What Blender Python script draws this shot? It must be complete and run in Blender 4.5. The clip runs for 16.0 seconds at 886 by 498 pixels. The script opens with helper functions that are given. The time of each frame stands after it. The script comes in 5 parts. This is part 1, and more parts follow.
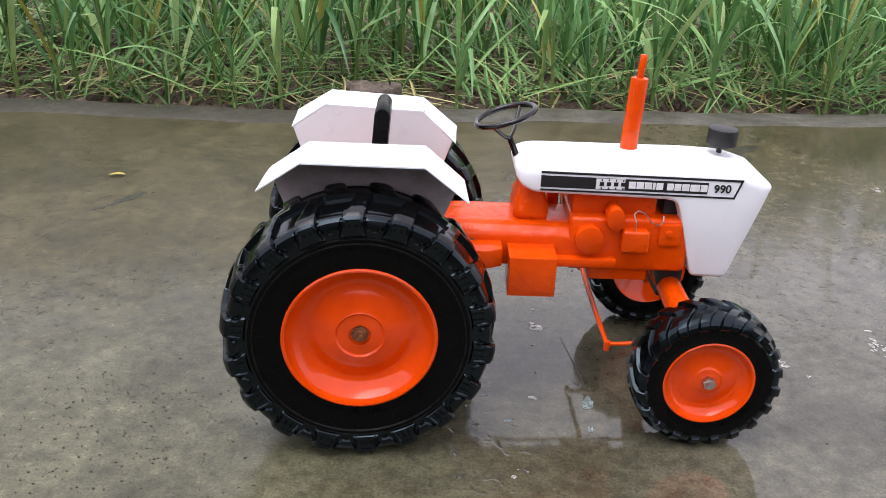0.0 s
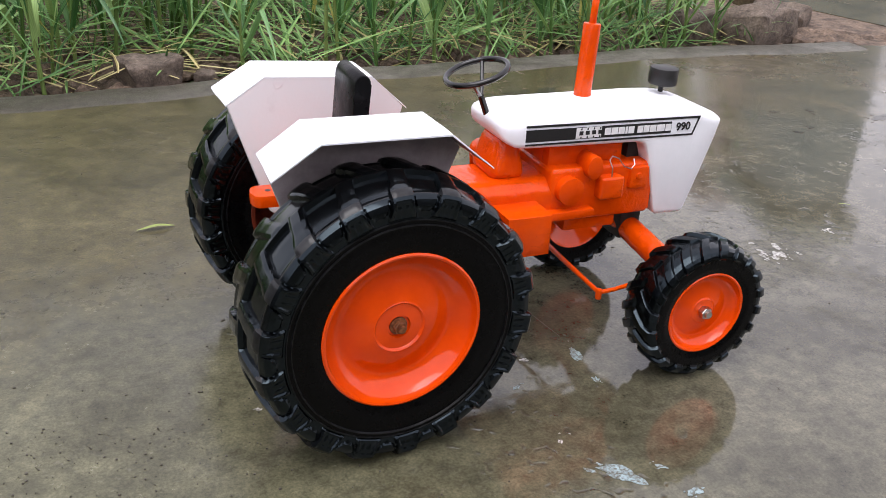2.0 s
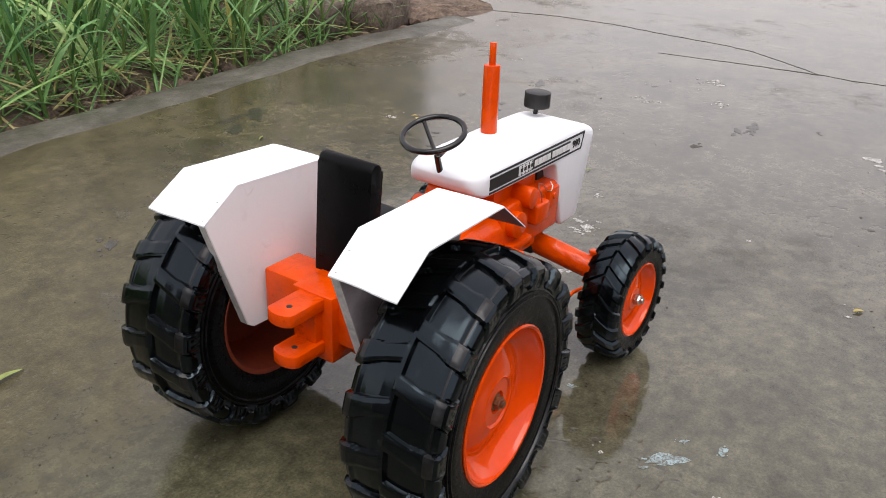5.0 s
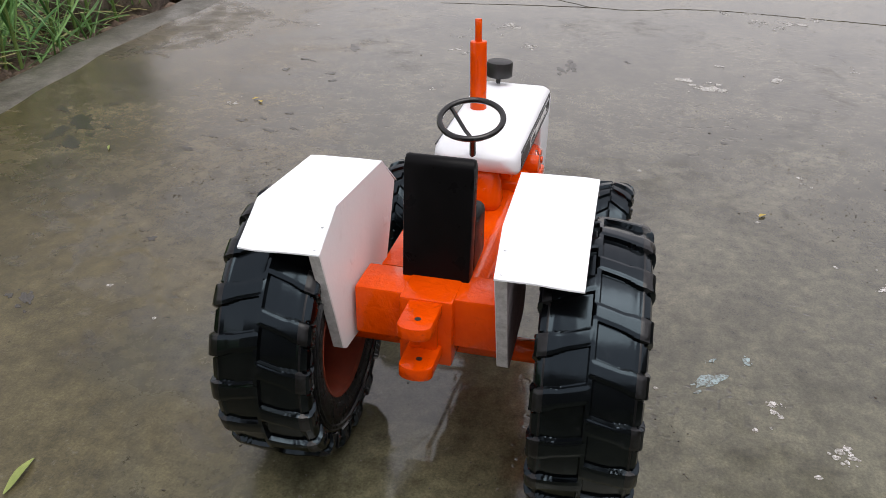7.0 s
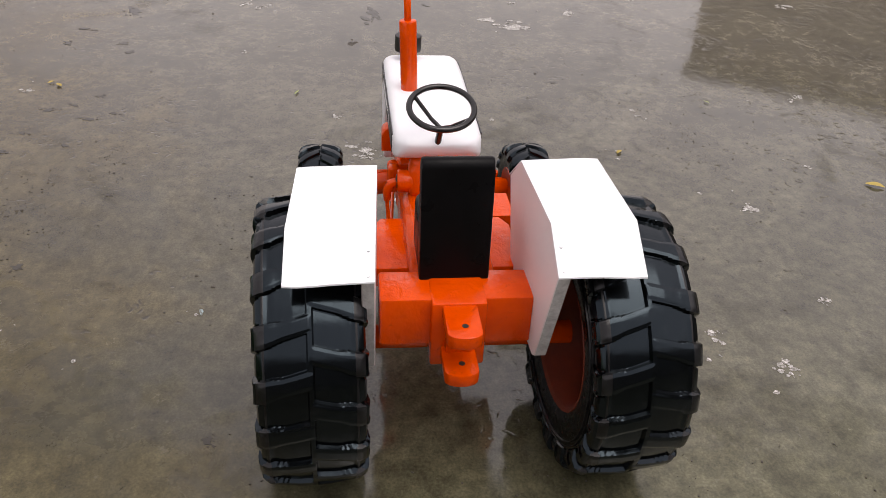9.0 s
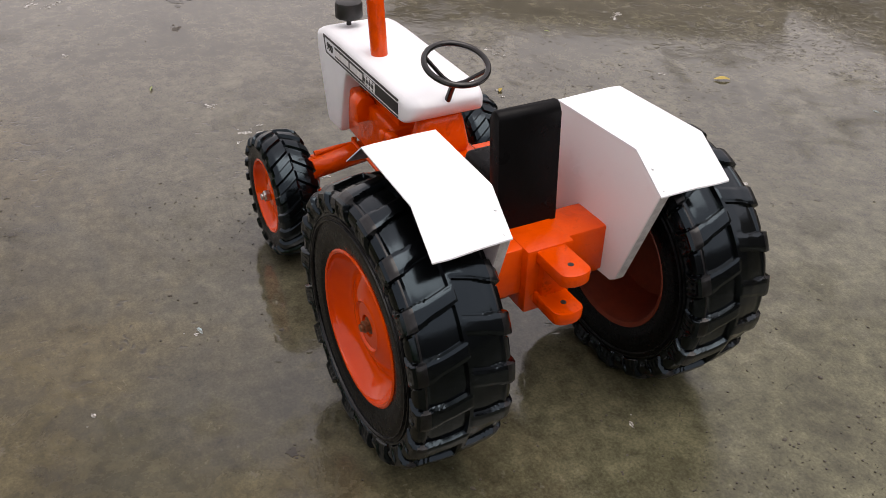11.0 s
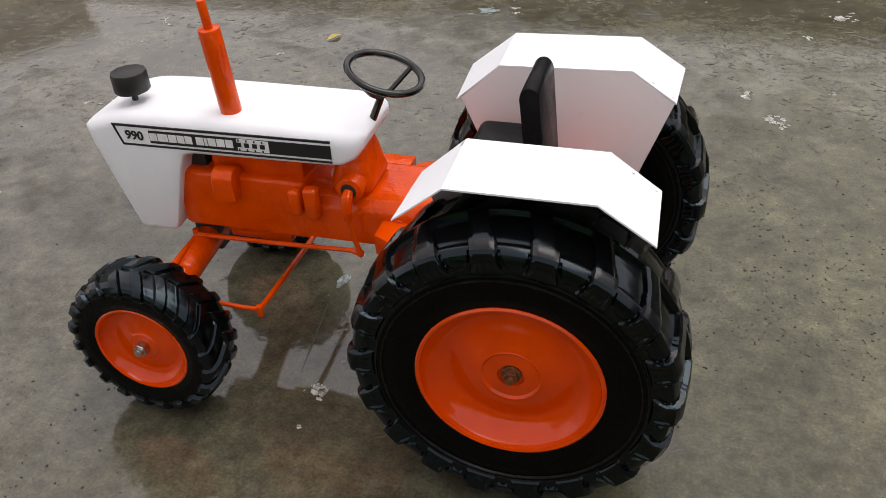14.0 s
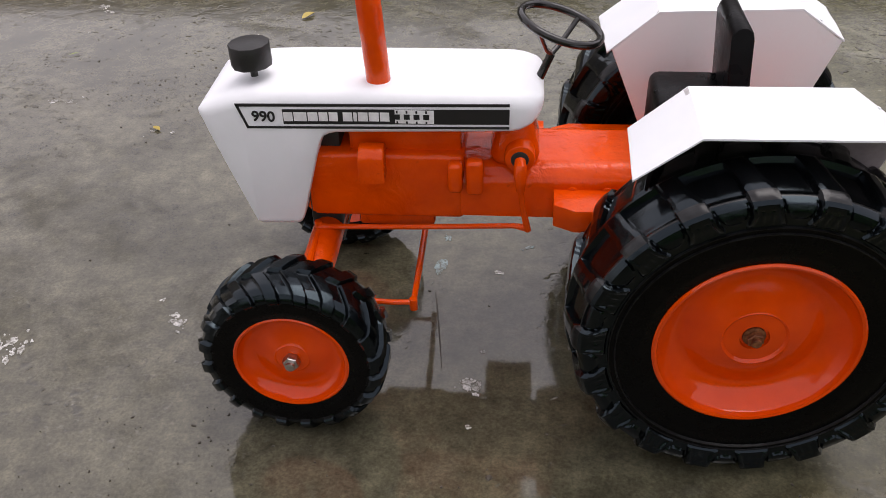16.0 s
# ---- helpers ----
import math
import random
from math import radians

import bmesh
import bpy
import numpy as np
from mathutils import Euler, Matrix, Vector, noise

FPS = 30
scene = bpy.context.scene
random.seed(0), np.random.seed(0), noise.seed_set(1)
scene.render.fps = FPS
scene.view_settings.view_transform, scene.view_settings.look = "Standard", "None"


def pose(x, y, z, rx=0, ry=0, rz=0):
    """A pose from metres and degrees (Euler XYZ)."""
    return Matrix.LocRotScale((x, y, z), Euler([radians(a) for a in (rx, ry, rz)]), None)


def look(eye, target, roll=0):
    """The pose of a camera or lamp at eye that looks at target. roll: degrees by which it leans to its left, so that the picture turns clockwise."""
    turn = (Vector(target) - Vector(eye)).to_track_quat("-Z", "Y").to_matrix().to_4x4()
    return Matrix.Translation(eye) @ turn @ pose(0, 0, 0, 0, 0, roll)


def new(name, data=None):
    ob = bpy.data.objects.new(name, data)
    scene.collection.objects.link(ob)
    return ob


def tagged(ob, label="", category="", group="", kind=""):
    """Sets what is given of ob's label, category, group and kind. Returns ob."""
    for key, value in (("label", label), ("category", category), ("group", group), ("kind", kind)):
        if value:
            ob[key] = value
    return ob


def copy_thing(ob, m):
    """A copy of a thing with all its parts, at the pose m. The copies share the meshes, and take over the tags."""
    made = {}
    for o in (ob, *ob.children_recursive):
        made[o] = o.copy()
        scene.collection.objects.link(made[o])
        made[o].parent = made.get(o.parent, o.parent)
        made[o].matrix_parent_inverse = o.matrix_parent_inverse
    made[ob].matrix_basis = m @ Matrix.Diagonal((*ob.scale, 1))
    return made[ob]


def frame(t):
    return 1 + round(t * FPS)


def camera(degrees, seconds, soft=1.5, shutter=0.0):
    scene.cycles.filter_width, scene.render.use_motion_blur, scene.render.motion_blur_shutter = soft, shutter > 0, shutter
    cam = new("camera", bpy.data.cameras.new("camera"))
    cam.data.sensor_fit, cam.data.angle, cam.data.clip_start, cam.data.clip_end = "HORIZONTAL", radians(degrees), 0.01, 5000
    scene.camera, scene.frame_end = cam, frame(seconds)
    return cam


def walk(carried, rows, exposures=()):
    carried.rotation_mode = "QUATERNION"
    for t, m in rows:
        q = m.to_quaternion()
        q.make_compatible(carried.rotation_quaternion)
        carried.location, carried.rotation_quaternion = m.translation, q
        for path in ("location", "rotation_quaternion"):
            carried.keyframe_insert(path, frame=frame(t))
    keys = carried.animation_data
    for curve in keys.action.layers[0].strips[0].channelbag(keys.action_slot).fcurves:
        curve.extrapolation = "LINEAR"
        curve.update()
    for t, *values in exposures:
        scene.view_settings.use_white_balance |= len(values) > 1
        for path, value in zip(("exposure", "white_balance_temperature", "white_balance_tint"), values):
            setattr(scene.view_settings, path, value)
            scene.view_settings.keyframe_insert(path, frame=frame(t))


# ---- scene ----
cam = camera(52.26, 16.0, soft=0.5)
PATH = [
    (0, (-0.0239, -0.0046, 0.4183), (0.0186, 1.8227, -0.3936), 2.27),
    (0.5, (-0.0731, 0.0098, 0.4159), (0.0905, 1.8189, -0.4209), 1.45),
    (1, (-0.1202, 0.0343, 0.3977), (0.307, 1.7914, -0.4567), 3.07),
    (1.5, (-0.1769, 0.0678, 0.3953), (0.3967, 1.7832, -0.4581), 2.92),
    (2, (-0.2476, 0.0865, 0.3962), (0.478, 1.7405, -0.4628), 3.26),
    (2.5, (-0.3104, 0.1018, 0.4059), (0.5572, 1.6897, -0.446), 3.39),
    (3, (-0.3619, 0.1254, 0.4121), (0.6275, 1.6442, -0.4333), 2.88),
    (3.5, (-0.399, 0.1557, 0.4199), (0.7032, 1.5933, -0.4278), 2.00),
    (4, (-0.4218, 0.2076, 0.4166), (0.7978, 1.547, -0.431), 1.78),
    (4.2, (-0.4345, 0.2245, 0.4228), (0.8273, 1.5211, -0.4295), 1.67),
    (6.3, (-0.587, 0.4735, 0.4559), (1.1102, 1.0298, -0.4443), 1.49),
    (6.5, (-0.5952, 0.4928, 0.4582), (1.1022, 1.027, -0.4547), 0.70),
    (7, (-0.5932, 0.5609, 0.462), (1.1179, 0.9753, -0.4869), 0.74),
    (7.5, (-0.5824, 0.603, 0.4727), (1.1254, 0.8153, -0.5463), 1.40),
    (8, (-0.5684, 0.6425, 0.4798), (1.1253, 0.7947, -0.5729), 1.23),
    (8.5, (-0.5712, 0.7039, 0.4887), (1.1233, 0.7059, -0.5737), 2.34),
    (9, (-0.5724, 0.7659, 0.4938), (1.1019, 0.5486, -0.5784), 2.95),
    (9.2, (-0.572, 0.7878, 0.4942), (1.0921, 0.5227, -0.583), 2.67),
    (11.3, (-0.4866, 1.0204, 0.4792), (0.9074, 0.1166, -0.6344), 0.98),
    (11.5, (-0.4685, 1.0404, 0.4714), (0.8686, 0.0461, -0.6347), 0.64),
    (12, (-0.4267, 1.1023, 0.4865), (0.7628, -0.0552, -0.6295), 0.62),
    (12.5, (-0.3919, 1.1462, 0.4811), (0.6705, -0.1298, -0.6338), -1.90),
    (13, (-0.3078, 1.1704, 0.4666), (0.5092, -0.262, -0.6651), -1.92),
    (13.5, (-0.2183, 1.1745, 0.4749), (0.4172, -0.3314, -0.6776), -3.47),
    (14, (-0.1517, 1.1855, 0.4641), (0.344, -0.3646, -0.6984), -3.16),
    (14.5, (-0.0827, 1.2181, 0.4525), (0.2941, -0.3615, -0.715), -3.05),
    (15, (-0.0208, 1.2243, 0.4463), (0.2565, -0.3724, -0.7257), -2.24),
    (15.5, (0.0209, 1.2073, 0.4365), (0.219, -0.3975, -0.7404), -1.44),
    (16, (0.063, 1.1847, 0.4304), (0.2111, -0.4153, -0.7605), -1.48),
]
walk(cam, [(t, look(eye, target, roll)) for t, eye, target, roll in PATH],
     [(0.0, 1.04, 6150, 12), (1.5, 1.06, 6200, 12), (2.5, 0.98, 6350, 11), (4.2, 0.84, 6550, 10), (6.5, 0.62, 6450, 8), (8.0, 0.55, 6650, 10), (9.2, 0.53, 6850, 13), (11.5, 0.54, 6850, 11), (14.0, 0.52, 6700, 8), (15.0, 0.56, 6650, 10), (16.0, 0.60, 6550, 12)])

# ---- light: a bright overcast sky ----
scene.view_settings.exposure = 0.58
world = bpy.data.worlds.new("overcast_sky")
scene.world = world
world.use_nodes = True
wn = world.node_tree
wn.nodes.clear()
w_out = wn.nodes.new("ShaderNodeOutputWorld")
w_bg = wn.nodes.new("ShaderNodeBackground")
w_sky = wn.nodes.new("ShaderNodeTexSky")
w_sky.sky_type, w_sky.sun_disc = "NISHITA", False
w_sky.sun_elevation, w_sky.sun_rotation = radians(78), radians(200)
w_sky.air_density, w_sky.dust_density = 1.6, 1.5
w_hsv = wn.nodes.new("ShaderNodeHueSaturation")
w_hsv.inputs["Saturation"].default_value = 0.16
w_bg.inputs["Strength"].default_value = 0.15
wn.links.new(w_sky.outputs[0], w_hsv.inputs["Color"])
w_tint = wn.nodes.new("ShaderNodeMixRGB")
w_tint.blend_type = "MULTIPLY"
w_tint.inputs[0].default_value = 1.0
w_tint.inputs[2].default_value = (1.0, 0.922, 0.950, 1)
wn.links.new(w_hsv.outputs[0], w_tint.inputs[1])
wn.links.new(w_tint.outputs[0], w_bg.inputs["Color"])
wn.links.new(w_bg.outputs[0], w_out.inputs[0])

sun = new("sun", bpy.data.lights.new("sun", "SUN"))
sun.data.energy, sun.data.angle, sun.data.color = 1.0, radians(45), (1.0, 0.965, 0.93)
sun.matrix_world = look((-1.1, -0.7, 3.6), (0, 0, 0))


# ---- materials ----
class Mat:
    """A node material with short ways to add noise, ramps and bump."""

    def __init__(self, name, rough=0.5, metal=0.0):
        self.m = bpy.data.materials.new(name)
        self.m.use_nodes = True
        self.t = self.m.node_tree
        self.b = self.t.nodes["Principled BSDF"]
        self.b.inputs["Roughness"].default_value = rough
        self.b.inputs["Metallic"].default_value = metal
        self.co = self.t.nodes.new("ShaderNodeTexCoord").outputs["Object"]

    def link(self, a, b):
        self.t.links.new(a, b)

    def node(self, kind, **props):
        n = self.t.nodes.new(kind)
        for k, v in props.items():
            if k == "operation":
                n.operation = v
            elif k == "blend_type":
                n.blend_type = v
            elif k == "feature":
                n.feature = v
        return n

    def noise(self, scale, detail=4.0, rough=0.55, distort=0.0, co=None):
        n = self.node("ShaderNodeTexNoise")
        n.inputs["Scale"].default_value = scale
        n.inputs["Detail"].default_value = detail
        n.inputs["Roughness"].default_value = rough
        n.inputs["Distortion"].default_value = distort
        self.link(co or self.co, n.inputs["Vector"])
        return n.outputs["Fac"]

    def ramp(self, fac, *stops):
        n = self.node("ShaderNodeValToRGB")
        e = n.color_ramp.elements
        while len(e) < len(stops):
            e.new(0.5)
        for el, (p, c) in zip(e, stops):
            el.position = p
            el.color = (c, c, c, 1) if isinstance(c, (int, float)) else (*c, 1)
        self.link(fac, n.inputs[0])
        return n.outputs[0]

    def mix(self, fac, a, b, blend="MIX"):
        n = self.node("ShaderNodeMixRGB", blend_type=blend)
        for value, slot in ((fac, 0), (a, 1), (b, 2)):
            if isinstance(value, (int, float)):
                n.inputs[slot].default_value = value if slot == 0 else (value, value, value, 1)
            elif isinstance(value, tuple):
                n.inputs[slot].default_value = (*value, 1)
            else:
                self.link(value, n.inputs[slot])
        return n.outputs[0]

    def math(self, op, a, b=0.0):
        n = self.node("ShaderNodeMath", operation=op)
        for value, slot in ((a, 0), (b, 1)):
            if isinstance(value, (int, float)):
                n.inputs[slot].default_value = value
            else:
                self.link(value, n.inputs[slot])
        return n.outputs[0]

    def color(self, c):
        if isinstance(c, tuple):
            self.b.inputs["Base Color"].default_value = (*c, 1)
        else:
            self.link(c, self.b.inputs["Base Color"])
        return self

    def rough(self, r):
        self.link(r, self.b.inputs["Roughness"])
        return self

    def bump(self, height, strength=0.3, distance=0.001):
        n = self.node("ShaderNodeBump")
        n.inputs["Strength"].default_value = strength
        n.inputs["Distance"].default_value = distance
        self.link(height, n.inputs["Height"])
        old = self.b.inputs["Normal"]
        if old.is_linked:
            self.link(old.links[0].from_socket, n.inputs["Normal"])
        self.link(n.outputs[0], old)
        return self

    def random(self):
        return self.node("ShaderNodeObjectInfo").outputs["Random"]

    def thin(self, col):
        """Half of the light that enters a blade leaves on its far side."""
        tr = self.node("ShaderNodeBsdfTranslucent")
        self.link(col, tr.inputs["Color"])
        mx = self.node("ShaderNodeMixShader")
        mx.inputs[0].default_value = 0.22
        out = self.t.nodes["Material Output"]
        self.link(self.b.outputs[0], mx.inputs[1])
        self.link(tr.outputs[0], mx.inputs[2])
        self.link(mx.outputs[0], out.inputs["Surface"])
        return self.m

    def spec(self, v):
        self.b.inputs["Specular IOR Level"].default_value = v
        return self


def mat_orange():
    m = Mat("orange_enamel", 0.09)
    blot = m.noise(35, 3)
    col = m.ramp(blot, (0.3, (0.60, 0.050, 0.0002)), (0.7, (0.76, 0.076, 0.0004)))
    grime = m.ramp(m.noise(70, 6, 0.74, 0.4), (0.60, 0.0), (0.72, 1.0))
    m.color(m.mix(m.math("MULTIPLY", grime, 0.55), col, (0.26, 0.020, 0.002)))
    m.rough(m.ramp(m.noise(24, 4), (0.35, 0.05), (0.7, 0.14)))
    m.bump(m.noise(26, 3, 0.5, 0.6), 0.60, 0.0045)
    m.bump(m.noise(80, 4, 0.6, 0.4), 0.70, 0.0018)
    m.bump(m.noise(190, 3, 0.6), 0.35, 0.0008)
    m.bump(m.noise(500, 2), 0.15, 0.0004)
    return m.spec(0.28).m


def mat_orange_wheel():
    m = Mat("orange_gloss_rim", 0.07)
    m.color(m.ramp(m.noise(40, 3), (0.3, (0.66, 0.052, 0.0002)), (0.7, (0.79, 0.070, 0.0003))))
    m.bump(m.noise(45, 2), 0.22, 0.0012)
    m.bump(m.noise(120, 3), 0.16, 0.0007)
    m.bump(m.noise(300, 3), 0.10, 0.0004)
    return m.spec(0.40).m


def mat_white():
    m = Mat("white_painted_foam", 0.42)
    m.color(m.ramp(m.noise(28, 4), (0.3, (0.75, 0.77, 0.79)), (0.7, (0.82, 0.83, 0.86))))
    m.bump(m.noise(55, 4, 0.6), 0.3, 0.0012)
    m.bump(m.noise(900, 2), 0.15, 0.0002)
    return m.m


def mat_white_board():
    m = Mat("white_painted_board", 0.38)
    stain = m.ramp(m.noise(60, 5, 0.65), (0.60, 0.0), (0.78, 1.0))
    m.color(m.mix(m.math("MULTIPLY", stain, 0.25), (0.80, 0.79, 0.80), (0.62, 0.57, 0.57)))
    m.bump(m.noise(70, 4, 0.65), 0.35, 0.001)
    m.bump(m.ramp(m.noise(38, 2), (0.68, 0.0), (0.72, 1.0)), 0.35, 0.0008)
    return m.m


def mat_raw_edge():
    m = Mat("thinly_painted_board_edge", 0.6)
    m.color(m.ramp(m.noise(160, 5, 0.7), (0.3, (0.36, 0.35, 0.35)), (0.7, (0.66, 0.65, 0.65))))
    m.bump(m.noise(300, 4, 0.7), 0.6, 0.001)
    return m.m


# grey for the fender's tyre side, with the shade put into the colour
def mat_fender_shade():
    m = Mat("fender_shade_grey", 0.7)
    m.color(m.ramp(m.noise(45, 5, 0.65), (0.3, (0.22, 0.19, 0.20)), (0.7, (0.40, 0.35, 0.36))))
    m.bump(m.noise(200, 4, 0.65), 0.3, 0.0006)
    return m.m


def mat_sheet():
    m = Mat("white_card_sheet", 0.5)
    m.color(m.ramp(m.noise(20, 3), (0.3, (0.77, 0.80, 0.83)), (0.7, (0.83, 0.85, 0.88))))
    m.bump(m.noise(400, 2), 0.08, 0.0002)
    return m.m


def mat_tyre():
    m = Mat("black_rubber", 0.4)
    n = m.noise(60, 4, 0.6)
    m.color(m.ramp(n, (0.35, (0.0006, 0.0006, 0.0008)), (0.75, (0.0016, 0.0016, 0.0019))))
    m.rough(m.ramp(m.noise(140, 5, 0.7), (0.3, 0.20), (0.7, 0.38)))
    m.bump(m.noise(500, 3), 0.2, 0.0004)
    return m.spec(0.14).m


def mat_tread():
    m = Mat("worn_black_tread", 0.3)
    scuff = m.ramp(m.noise(85, 6, 0.72), (0.60, 0.0), (0.74, 1.0))
    m.color(m.mix(m.math("MULTIPLY", scuff, 0.45), (0.0012, 0.0014, 0.0017), (0.024, 0.025, 0.027)))
    m.rough(m.ramp(m.noise(130, 5, 0.7), (0.35, 0.10), (0.75, 0.24)))
    m.bump(m.noise(420, 4, 0.65), 0.10, 0.0003)
    m.b.inputs["Specular Tint"].default_value = (0.66, 0.86, 1.0, 1)
    return m.spec(0.40).m


def mat_scuff_and_glint():
    m = Mat("scuffed_and_glinting_rubber", 0.3)
    scuff = m.ramp(m.noise(120, 6, 0.72), (0.42, 0.0), (0.66, 1.0))
    m.color(m.mix(scuff, (0.0015, 0.0015, 0.002), (0.012, 0.013, 0.014)))
    m.bump(m.noise(420, 4, 0.65), 0.2, 0.0005)
    return m.spec(0.4).m


def mat_black(name="black_gloss_paint", rough=0.16, lift=0.6):
    m = Mat(name, rough)
    m.color(m.ramp(m.noise(90, 4, 0.65), (0.35, (0.007 * lift,) * 3), (0.8, (0.02 * lift, 0.019 * lift, 0.018 * lift))))
    m.bump(m.noise(260, 3, 0.6), 0.25, 0.0006)
    return m.m


def mat_scuffed_black():
    m = Mat("scuffed_black_wood", 0.4)
    scuff = m.ramp(m.noise(75, 6, 0.7), (0.64, 0.0), (0.76, 1.0))
    m.color(m.mix(m.math("MULTIPLY", scuff, 0.5), (0.0030, 0.0030, 0.0034), (0.03, 0.028, 0.026)))
    m.rough(m.ramp(m.noise(50, 4), (0.3, 0.22), (0.7, 0.45)))
    m.bump(m.noise(120, 4, 0.65), 0.35, 0.0008)
    return m.spec(0.10).m


def mat_steel():
    m = Mat("zinc_plated_steel", 0.3, 1.0)
    m.color(m.ramp(m.noise(300, 3), (0.3, (0.42, 0.40, 0.37)), (0.7, (0.62, 0.60, 0.57))))
    return m.m


def mat_rust():
    m = Mat("rusty_painted_steel", 0.5, 0.4)
    m.color(m.ramp(m.noise(400, 4), (0.35, (0.10, 0.03, 0.012)), (0.7, (0.33, 0.13, 0.05))))
    m.bump(m.noise(700, 3), 0.4, 0.0004)
    return m.m


def mat_plain(name, c, rough=0.5):
    m = Mat(name, rough)
    m.color(m.ramp(m.noise(120, 3), (0.3, tuple(v * 0.85 for v in c)), (0.7, tuple(min(1, v * 1.1) for v in c))))
    return m.m


def mat_worn_paint(name, c, bare=(0.085, 0.078, 0.055)):
    """Paint worn through to the concrete in small holes."""
    m = Mat(name, 0.45)
    thin = m.ramp(m.noise(120, 5, 0.7), (0.36, 0.0), (0.58, 1.0))
    holes = m.ramp(m.noise(420, 4, 0.7), (0.40, 0.0), (0.55, 1.0))
    m.color(m.mix(m.math("MULTIPLY", m.math("ADD", m.math("MULTIPLY", thin, 0.7), 0.3), holes), bare, c))
    m.bump(m.noise(300, 3), 0.3, 0.0006)
    return m.m


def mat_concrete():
    m = Mat("wet_concrete", 0.4)
    big = m.noise(1.1, 3, 0.5)
    mid = m.noise(6.0, 6, 0.65, 0.8)
    blot = m.noise(19, 6, 0.68, 0.5)
    fine = m.noise(75, 6, 0.7)
    grit = m.noise(420, 4, 0.7)
    # greener at one end, a browner mix at the other
    sep = m.node("ShaderNodeSeparateXYZ")
    m.link(m.co, sep.inputs[0])
    along = m.math("ADD", sep.outputs["X"], m.math("MULTIPLY", m.math("SUBTRACT", big, 0.5), 1.6))
    mixed = m.ramp(m.math("ADD", m.math("MULTIPLY", along, 0.6), 0.35), (0.2, 0.0), (0.75, 1.0))
    low = m.mix(mixed, (0.046, 0.044, 0.026), (0.051, 0.046, 0.031))
    high = m.mix(mixed, (0.100, 0.097, 0.060), (0.110, 0.100, 0.071))
    col = m.mix(m.ramp(mid, (0.28, 0.0), (0.70, 1.0)), low, high)
    col = m.mix(0.55, col, m.ramp(blot, (0.33, 0.30), (0.67, 0.72)), "OVERLAY")
    col = m.mix(0.55, col, m.ramp(fine, (0.30, 0.18), (0.70, 0.82)), "OVERLAY")
    col = m.mix(0.38, col, m.ramp(grit, (0.34, 0.16), (0.66, 0.84)), "OVERLAY")
    near_bed = m.ramp(m.math("ADD", m.math("SUBTRACT", sep.outputs["Y"], m.math("MULTIPLY", sep.outputs["X"], 0.28)), m.math("MULTIPLY", m.math("SUBTRACT", mid, 0.5), 0.6)), (0.80, 0.0), (1.28, 1.0))
    # browner and darker by the bed, whose dark reflection is put into the colour
    col = m.mix(m.math("MULTIPLY", near_bed, 0.9), col, m.mix(1.0, col, (0.92, 0.81, 0.63), "MULTIPLY"))
    col = m.mix(0.35, col, m.ramp(m.noise(42, 5, 0.68, 0.3), (0.34, 0.25), (0.66, 0.75)), "OVERLAY")
    # small dark pits and pale lime specks
    cells = m.node("ShaderNodeTexVoronoi")
    cells.inputs["Scale"].default_value = 55
    warp = m.node("ShaderNodeMixRGB", blend_type="LINEAR_LIGHT")
    warp.inputs[0].default_value = 0.03
    m.link(m.co, warp.inputs[1])
    wn_ = m.node("ShaderNodeTexNoise")
    wn_.inputs["Scale"].default_value = 40
    m.link(m.co, wn_.inputs["Vector"])
    m.link(wn_.outputs["Color"], warp.inputs[2])
    m.link(warp.outputs[0], cells.inputs["Vector"])
    pit_zone = m.ramp(m.noise(3.0, 3), (0.46, 0.0), (0.62, 1.0))
    pit = m.math("MULTIPLY", m.ramp(cells.outputs["Distance"], (0.10, 1.0), (0.26, 0.0)), pit_zone)
    col = m.mix(m.math("MULTIPLY", pit, 0.7), col, (0.030, 0.027, 0.023))
    lime = m.ramp(m.noise(7.5, 7, 0.72, 0.4), (0.66, 0.0), (0.74, 1.0))
    col = m.mix(m.math("MULTIPLY", lime, 0.35), col, (0.34, 0.325, 0.30))
    # patches where the skin has worn off in small hollows
    worn = m.ramp(m.noise(4.2, 6, 0.66, 0.6), (0.50, 0.0), (0.64, 1.0))
    hollow = m.math("MULTIPLY", m.ramp(m.noise(120, 5, 0.62, 0.2), (0.57, 0.0), (0.66, 1.0)), worn)
    rim = m.math("MULTIPLY", m.ramp(m.noise(140, 4, 0.6), (0.60, 0.0), (0.72, 1.0)), worn)
    col = m.mix(m.math("MULTIPLY", hollow, 0.45), col, (0.028, 0.025, 0.018))
    col = m.mix(m.math("MULTIPLY", rim, 0.35), col, (0.22, 0.21, 0.18))
    # dark soggy smudges
    smudge = m.math("MULTIPLY", m.ramp(m.noise(13, 7, 0.74, 0.9), (0.60, 0.0), (0.70, 1.0)), m.ramp(m.noise(2.3, 3), (0.42, 0.0), (0.58, 1.0)))
    col = m.mix(m.math("MULTIPLY", smudge, 0.6), col, (0.028, 0.024, 0.018))
    # a film of water lies in the hollows; between them the worn grain breaks through
    wet = m.ramp(m.math("ADD", m.math("MULTIPLY", m.noise(2.4, 4, 0.6, 0.5), 0.65), m.math("MULTIPLY", blot, 0.35)), (0.36, 0.0), (0.45, 1.0))
    # a drier, grainier stretch behind the tractor
    dx, dy = m.math("ADD", sep.outputs["X"], 0.30), m.math("ADD", sep.outputs["Y"], -0.44)
    far_off = m.math("SQRT", m.math("ADD", m.math("MULTIPLY", dx, dx), m.math("MULTIPLY", dy, dy)))
